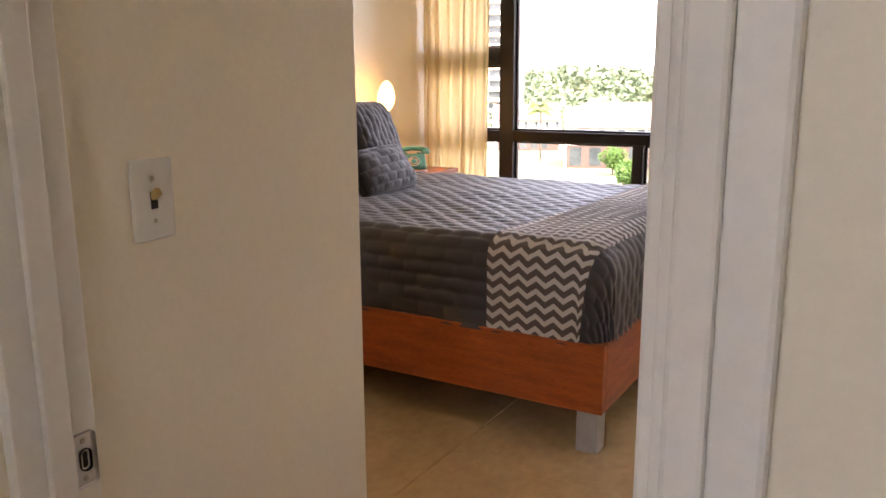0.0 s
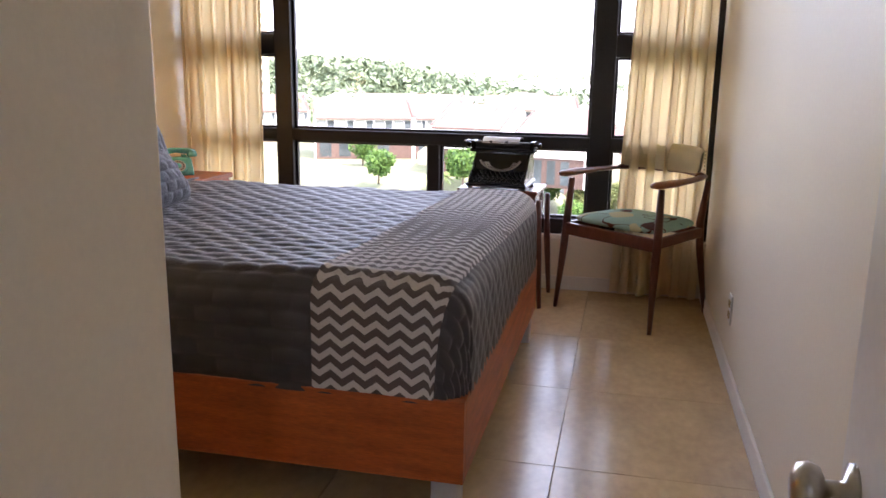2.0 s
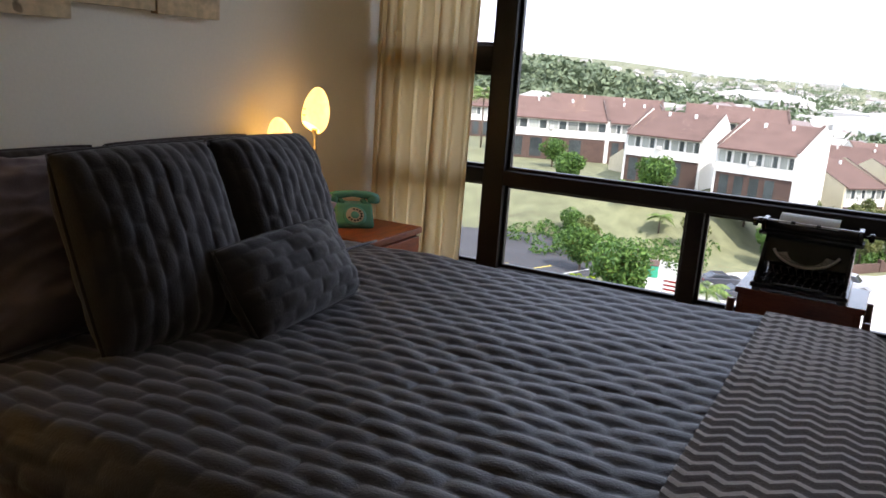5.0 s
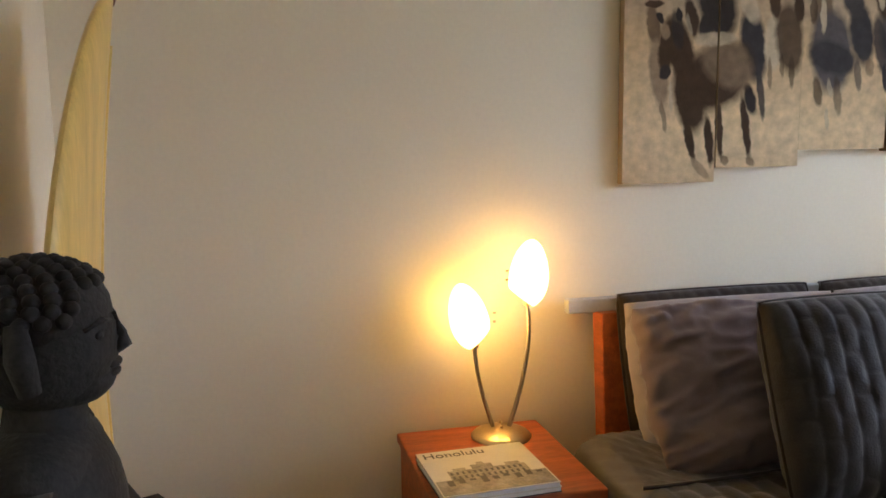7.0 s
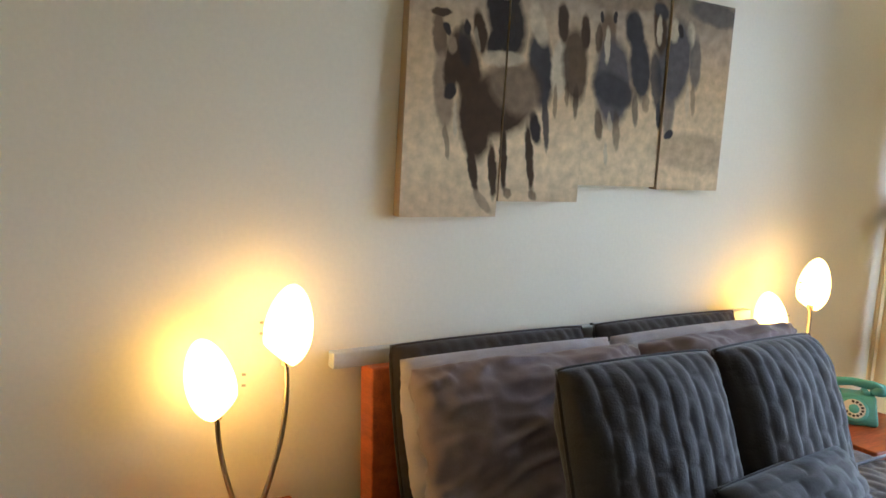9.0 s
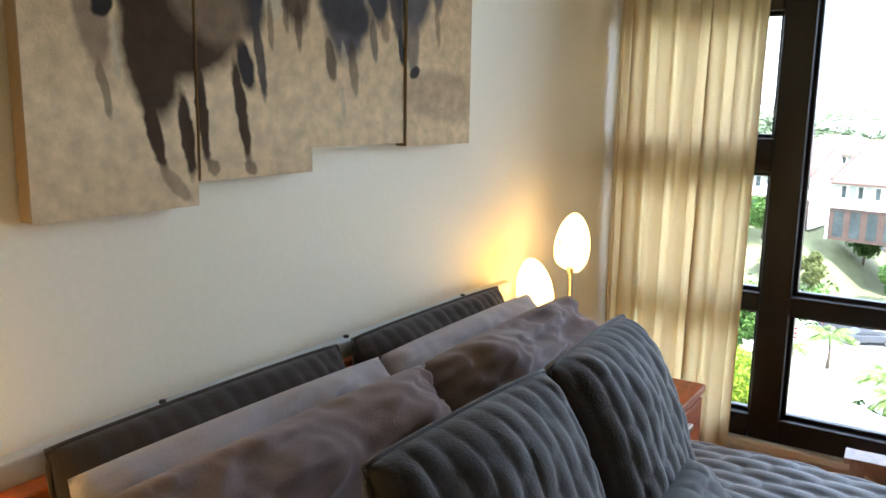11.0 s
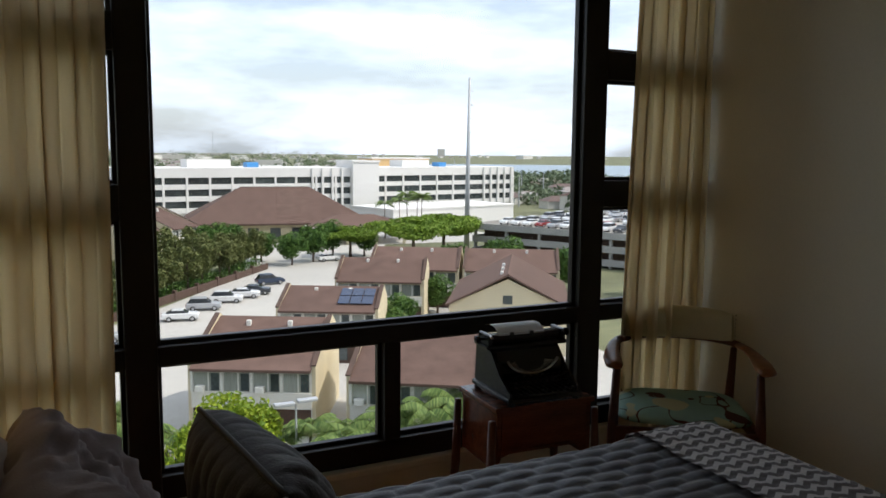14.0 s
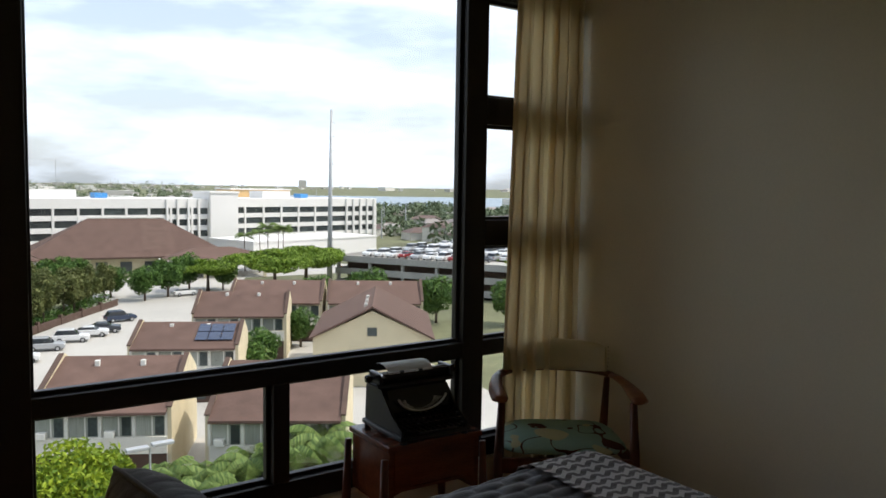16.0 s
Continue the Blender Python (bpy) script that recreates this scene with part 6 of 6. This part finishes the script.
def spread_copies(t, spots, seed):
    rn = random.Random(seed)
    for x, y, s in spots:
        c = copy_thing(t, pose(x, y, ground_z(x, y), 0, 0, rn.uniform(0, 360)))
        c.scale = (s, s, s * rn.uniform(0.9, 1.12))


bush = tree("bright_tree", "dense bright yellow-green tree close below the window", 6.0, 3.9, 2.9, 26, 9000, 0.21, L_BRIGHT, 3, (9.6, 48.6, G), 0.2)
spread_copies(bush, [(-14.2, 56.5, 1.02), (5.0, 47.0, 0.62), (-10.5, 55.0, 0.8)], 4)
green = tree("green_tree", "round mid-green tree beside the court", 6.5, 3.2, 2.7, 18, 3600, 0.27, L_GREEN, 5, (41.0, 143.0, G), 0.2)
spread_copies(green, [(46, 146, 1.1), (37, 150, 1.0), (52, 152, 1.15), (58, 150, 1.0), (-14.0, 68, 1.0), (-21, 80, 0.75), (-31, 104, 0.8), (-38, 118, 0.7), (-3, 98, 0.8), (62, 118, 1.0), (66, 108, 1.2), (72, 98, 1.2),
                      (58, 86, 0.8), (33, 78, 0.7), (37, 83, 0.8), (30, 84, 0.6), (46, 92, 0.8), (-27, 96, 0.6), (33, 160, 1.0), (-19, 104, 0.9), (-8, 110, 0.8), (28, 152, 1.1), (-2, 120, 0.8), (80, 90, 1.2), (64, 96, 0.9)], 6)
olive = tree("olive_tree", "loose olive-green tree along the brown wall", 7.5, 2.9, 3.2, 16, 3000, 0.27, L_OLIVE, 7, (6.0, 106.0, G), 0.17, spread=0.68, cr=(0.24, 0.42))
spread_copies(olive, [(2, 102, 0.9), (9, 111, 1.0), (12.5, 114, 0.95), (15.5, 119, 1.05), (19, 122, 0.95), (22, 127, 1.05), (25.5, 131, 1.0), (28, 136, 1.05), (31, 141, 1.0), (-3, 104, 1.0), (12, 124, 1.0), (17, 131, 1.1), (6, 117, 0.95), (22, 138, 1.1), (0, 112, 0.9), (35, 146, 0.9), (-12, 98, 0.7), (-24, 92, 0.6)], 8)
umb = tree("monkeypod_tree", "broad flat-topped monkeypod tree with light green crown", 9.2, 9.0, 2.4, 34, 9000, 0.34, L_CANOPY, 9, (63, 137, G), 0.45, 0.5, 0.8, (0.22, 0.34))
spread_copies(umb, [(72, 142, 1.0), (55, 150, 0.75), (110, 118, 0.8), (98, 96, 0.7)], 10)


def palm(at, h, seed, frond=2.4):
    rn = random.Random(seed)
    t = thing("palm_tree", "feathery palm tree with arching green fronds", "tree", at, 0, group="palms")
    part("trunk", shaft([(0, 0, 0), (0.12, 0.05, h * 0.5), (0.05, 0.1, h)], [0.16, 0.11, 0.09], 8), M_BARK, t, smooth=True)
    vs, fs = [], []
    for k in range(22):
        az, rise = 2 * math.pi * k / 22 + rn.uniform(-0.2, 0.2), rn.uniform(0.15, 1.15)
        d = Vector((math.cos(az), math.sin(az), 0))
        side = Vector((-d.y, d.x, 0))
        for s in range(26):
            q = s / 26
            c = Vector((0.05, 0.1, h)) + d * frond * q * math.cos(rise * 0.6) + Vector((0, 0, frond * (math.sin(rise) * q - 0.75 * q * q)))
            ll = 0.8 * frond * 0.36 * math.sin(math.pi * (0.12 + 0.85 * q))
            for sg in (-1, 1):
                e = c + side * sg * ll + d * ll * 0.45 - Vector((0, 0, ll * 0.55))
                b0 = len(vs)
                vs += [c, c + d * 0.11, e]
                fs.append((b0, b0 + 1, b0 + 2))
    me = bpy.data.meshes.new("fronds")
    me.from_pydata([tuple(v) for v in vs], [], fs)
    me.materials.append(L_PALM)
    o = new("fronds", me)
    o.parent = t
    return t


pm = palm((0.6, 58.2, G), 3.0, 1)
spread_copies(pm, [(2.6, 57.2, 1.0), (4.6, 55.6, 0.9), (-1.6, 59.6, 1.05), (3.6, 59.4, 0.8), (15.2, 48.6, 1.0), (17.4, 47.6, 0.95), (20.2, 47.0, 1.1), (22.6, 45.6, 1.2), (24.8, 45.8, 1.3), (18.8, 45.6, 0.8), (13.2, 49.6, 0.8), (26.8, 43.6, 1.1), (29, 42, 1.0),
                   (34, 80, 1.1), (36, 84, 1.1), (-9, 66, 0.8), (-6.5, 70, 1.0), (-22, 103, 0.9), (-17, 100, 0.8), (11.5, 44.5, 0.9), (21.5, 49, 0.7), (16.4, 45.5, 1.0), (0.2, 55.6, 0.75), (1.6, 54.4, 0.9), (3.2, 53.4, 0.8), (5.6, 53.2, 0.95), (6.6, 51.6, 0.8), (-0.6, 57.0, 0.9), (4.4, 57.8, 1.0), (2.0, 59.4, 0.85)], 12)
pt = palm((77, 176, G), 9.5, 2, 3.0)
spread_copies(pt, [(80, 178, 1.08), (82.5, 175, 1.0), (75, 180, 0.95), (84, 181, 1.0), (-60, 140, 1.0), (-57, 133, 0.9)], 14)


def low_leaves():
    rn = random.Random(21)
    spots = []
    for k in range(300):
        q = rn.random()
        if q < 0.12:
            x = rn.uniform(-3, 8)
            y = 55.5 - 0.62 * x + rn.uniform(-1.5, 1.5)
        elif q < 0.42:
            x, y = rn.uniform(6, 32), 0
            y = 52 - 0.36 * x + rn.uniform(-6, -1.0)
        elif q < 0.75:
            s = rn.random()
            x, y = 1 + 35 * s + rn.uniform(-5, -1.0), 96 + 46 * s + rn.uniform(0, 4)
        else:
            x, y = rn.uniform(-34, -10), rn.uniform(84, 106)
        spots.append((Vector((x, y, G + 0.5)), Vector((1.2, 1.2, rn.uniform(0.7, 1.5)))))
    me = leaves(32000, in_clumps(spots), 0.24, 22)
    me.materials.append(L_GREEN)
    return tagged(new("shrubs", me), "low green shrubs and ground plants round the houses", "shrub", kind="stuff")


low_leaves()


def far_woods():
    rn = random.Random(31)
    cl = []
    for k in range(2600):
        a, r = rn.uniform(-0.75, 1.05), 215 * math.exp(rn.uniform(0.0, 2.6))
        x, y = r * math.sin(a), r * math.cos(a)
        if (140 < x and y > 420 and x > 0.35 * y) or (10 < x < 175 and 165 < y < 275) or (75 < x < 190 and y < 200):
            continue
        s = rn.uniform(2.2, 4.8) * (1 + r / 1600)
        cl.append((Vector((x, y, ground_z(x, y) + s * 0.6)), Vector((s * 1.4, s * 1.4, s))))
    for k in range(620):
        a, r = rn.uniform(0, 6.28), math.sqrt(rn.random())
        x, y = -125 + 95 * r * math.cos(a), 330 + 80 * r * math.sin(a)
        s = rn.uniform(2.5, 5.0)
        cl.append((Vector((x, y, ground_z(x, y) + s * 0.7)), Vector((s * 1.3, s * 1.3, s))))
    for k in range(220):
        x, y = rn.uniform(190, 330), rn.uniform(330, 470)
        s = rn.uniform(4, 7)
        cl.append((Vector((x, y, G + s * 0.6)), Vector((s * 1.4, s * 1.4, s))))
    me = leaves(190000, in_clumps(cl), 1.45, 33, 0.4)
    me.materials.append(L_FAR_HAZE)
    tagged(new("far_woods", me), "distant trees in haze-paled green over the hill and town", "trees", kind="stuff")


far_woods()


def far_town():
    rn = random.Random(41)
    walls, roofs = bmesh.new(), bmesh.new()
    vs, fs, rv, rf = [], [], [], []
    for k in range(1500):
        a, r = rn.uniform(-0.75, 1.05), 235 * math.exp(rn.uniform(0.0, 2.5))
        x, y = r * math.sin(a), r * math.cos(a)
        if (140 < x and y > 420 and x > 0.35 * y and r < 2300) or (5 < x < 180 and 160 < y < 285) or math.hypot((x + 125) / 95, (y - 330) / 80) < 0.95 or (75 < x < 190 and y < 200):
            continue
        w, d, h = rn.uniform(7, 16), rn.uniform(7, 12), rn.choice((3.0, 3.2, 5.5, 6.0))
        if rn.random() < 0.07:
            w, d, h = rn.uniform(25, 60), rn.uniform(15, 30), rn.uniform(6, 14)
        if rn.random() < 0.012 and r > 900:
            w, d, h = rn.uniform(16, 34), 16, rn.uniform(25, 48)
        t = rn.uniform(-0.5, 0.5)
        ca, sa = math.cos(t), math.sin(t)
        z = ground_z(x, y)
        pt_ = lambda px, py, pz: (x + px * ca - py * sa, y + px * sa + py * ca, z + pz)
        b0 = len(vs)
        vs += [pt_(sx * w / 2, sy * d / 2, zz) for zz in (-1, h) for sx, sy in ((-1, -1), (1, -1), (1, 1), (-1, 1))]
        fs += [(b0, b0 + 1, b0 + 5, b0 + 4), (b0 + 1, b0 + 2, b0 + 6, b0 + 5), (b0 + 2, b0 + 3, b0 + 7, b0 + 6), (b0 + 3, b0, b0 + 4, b0 + 7), (b0 + 4, b0 + 5, b0 + 6, b0 + 7)]
        if h < 7:
            b1 = len(rv)
            rv += [pt_(-w / 2 - 0.5, -d / 2 - 0.5, h), pt_(w / 2 + 0.5, -d / 2 - 0.5, h), pt_(w / 2 + 0.5, d / 2 + 0.5, h), pt_(-w / 2 - 0.5, d / 2 + 0.5, h), pt_(-w / 4, 0, h + d * 0.2), pt_(w / 4, 0, h + d * 0.2)]
            rf += [(b1, b1 + 1, b1 + 5, b1 + 4), (b1 + 1, b1 + 2, b1 + 5), (b1 + 2, b1 + 3, b1 + 4, b1 + 5), (b1 + 3, b1, b1 + 4)]
    wm = leaf_mat("far_house_walls", (0.42, 0.40, 0.36), (0.75, 0.73, 0.68), 0.0)
    rm = leaf_mat("far_house_roofs", (0.12, 0.075, 0.06), (0.45, 0.43, 0.40), 0.0)
    town = thing("far_town", "distant low houses and blocks of the town", "town", (0, 0, 0), kind="stuff")
    for nm, v_, f_, mm in (("walls", vs, fs, wm), ("roofs", rv, rf, rm)):
        me = bpy.data.meshes.new(nm)
        me.from_pydata(v_, [], f_)
        me.materials.append(mm)
        o = new(nm, me)
        o.parent = town
    walls.free(), roofs.free()


far_town()
for x, y, h in ((150, 800, 40), (-60, 520, 32), (-30, 560, 32), (250, 480, 18), (190, 300, 12), (215, 320, 12), (170, 270, 12)):
    lp = thing("distant_mast", "thin pale mast far over the town", "mast", (x, y, ground_z(x, y)))
    part("shaft", shaft([(0, 0, 0), (0, 0, h)], [0.3, 0.15], 6), M_GREY, lp)

# the apartment building's own outer wall around the window
ow = bmesh.new()
box(-14, -0.121, -4, WY + 0.14, G, HZ + 14, bm=ow)
box(RX + 0.121, 14, -4, WY + 0.14, G, HZ + 14, bm=ow)
tagged(part("outer_wall", ow, M_CREAM), "plain outer wall of the apartment building", "wall", kind="structure")


# ---- floor tiles ----
TW_, TL_ = 0.61, 0.61
tile_me = {}
rnt = random.Random(77)
for i in range(7):
    for j in range(14):
        x0, y0 = -0.12 + TW_ * i, -3.94 + TL_ * j
        x1, y1 = min(x0 + TW_ - 0.002, RX), min(y0 + TL_ - 0.002, WY - 0.02)
        x0, y0c = max(x0, 0.0), max(y0, -3.6)
        if x1 - x0 < 0.02 or y1 - y0c < 0.02:
            continue
        key = (round(x1 - x0, 3), round(y1 - y0c, 3))
        if key not in tile_me:
            b = box(0, key[0], 0, key[1], -0.008, 0.0, 0.0012, seg=1)
            me = bpy.data.meshes.new("tile")
            b.to_mesh(me)
            b.free()
            me.materials.append(M_TILE)
            tile_me[key] = me
        o = new("tile", tile_me[key])
        o.parent = floor
        o.matrix_basis = pose(x0, y0c, 0)
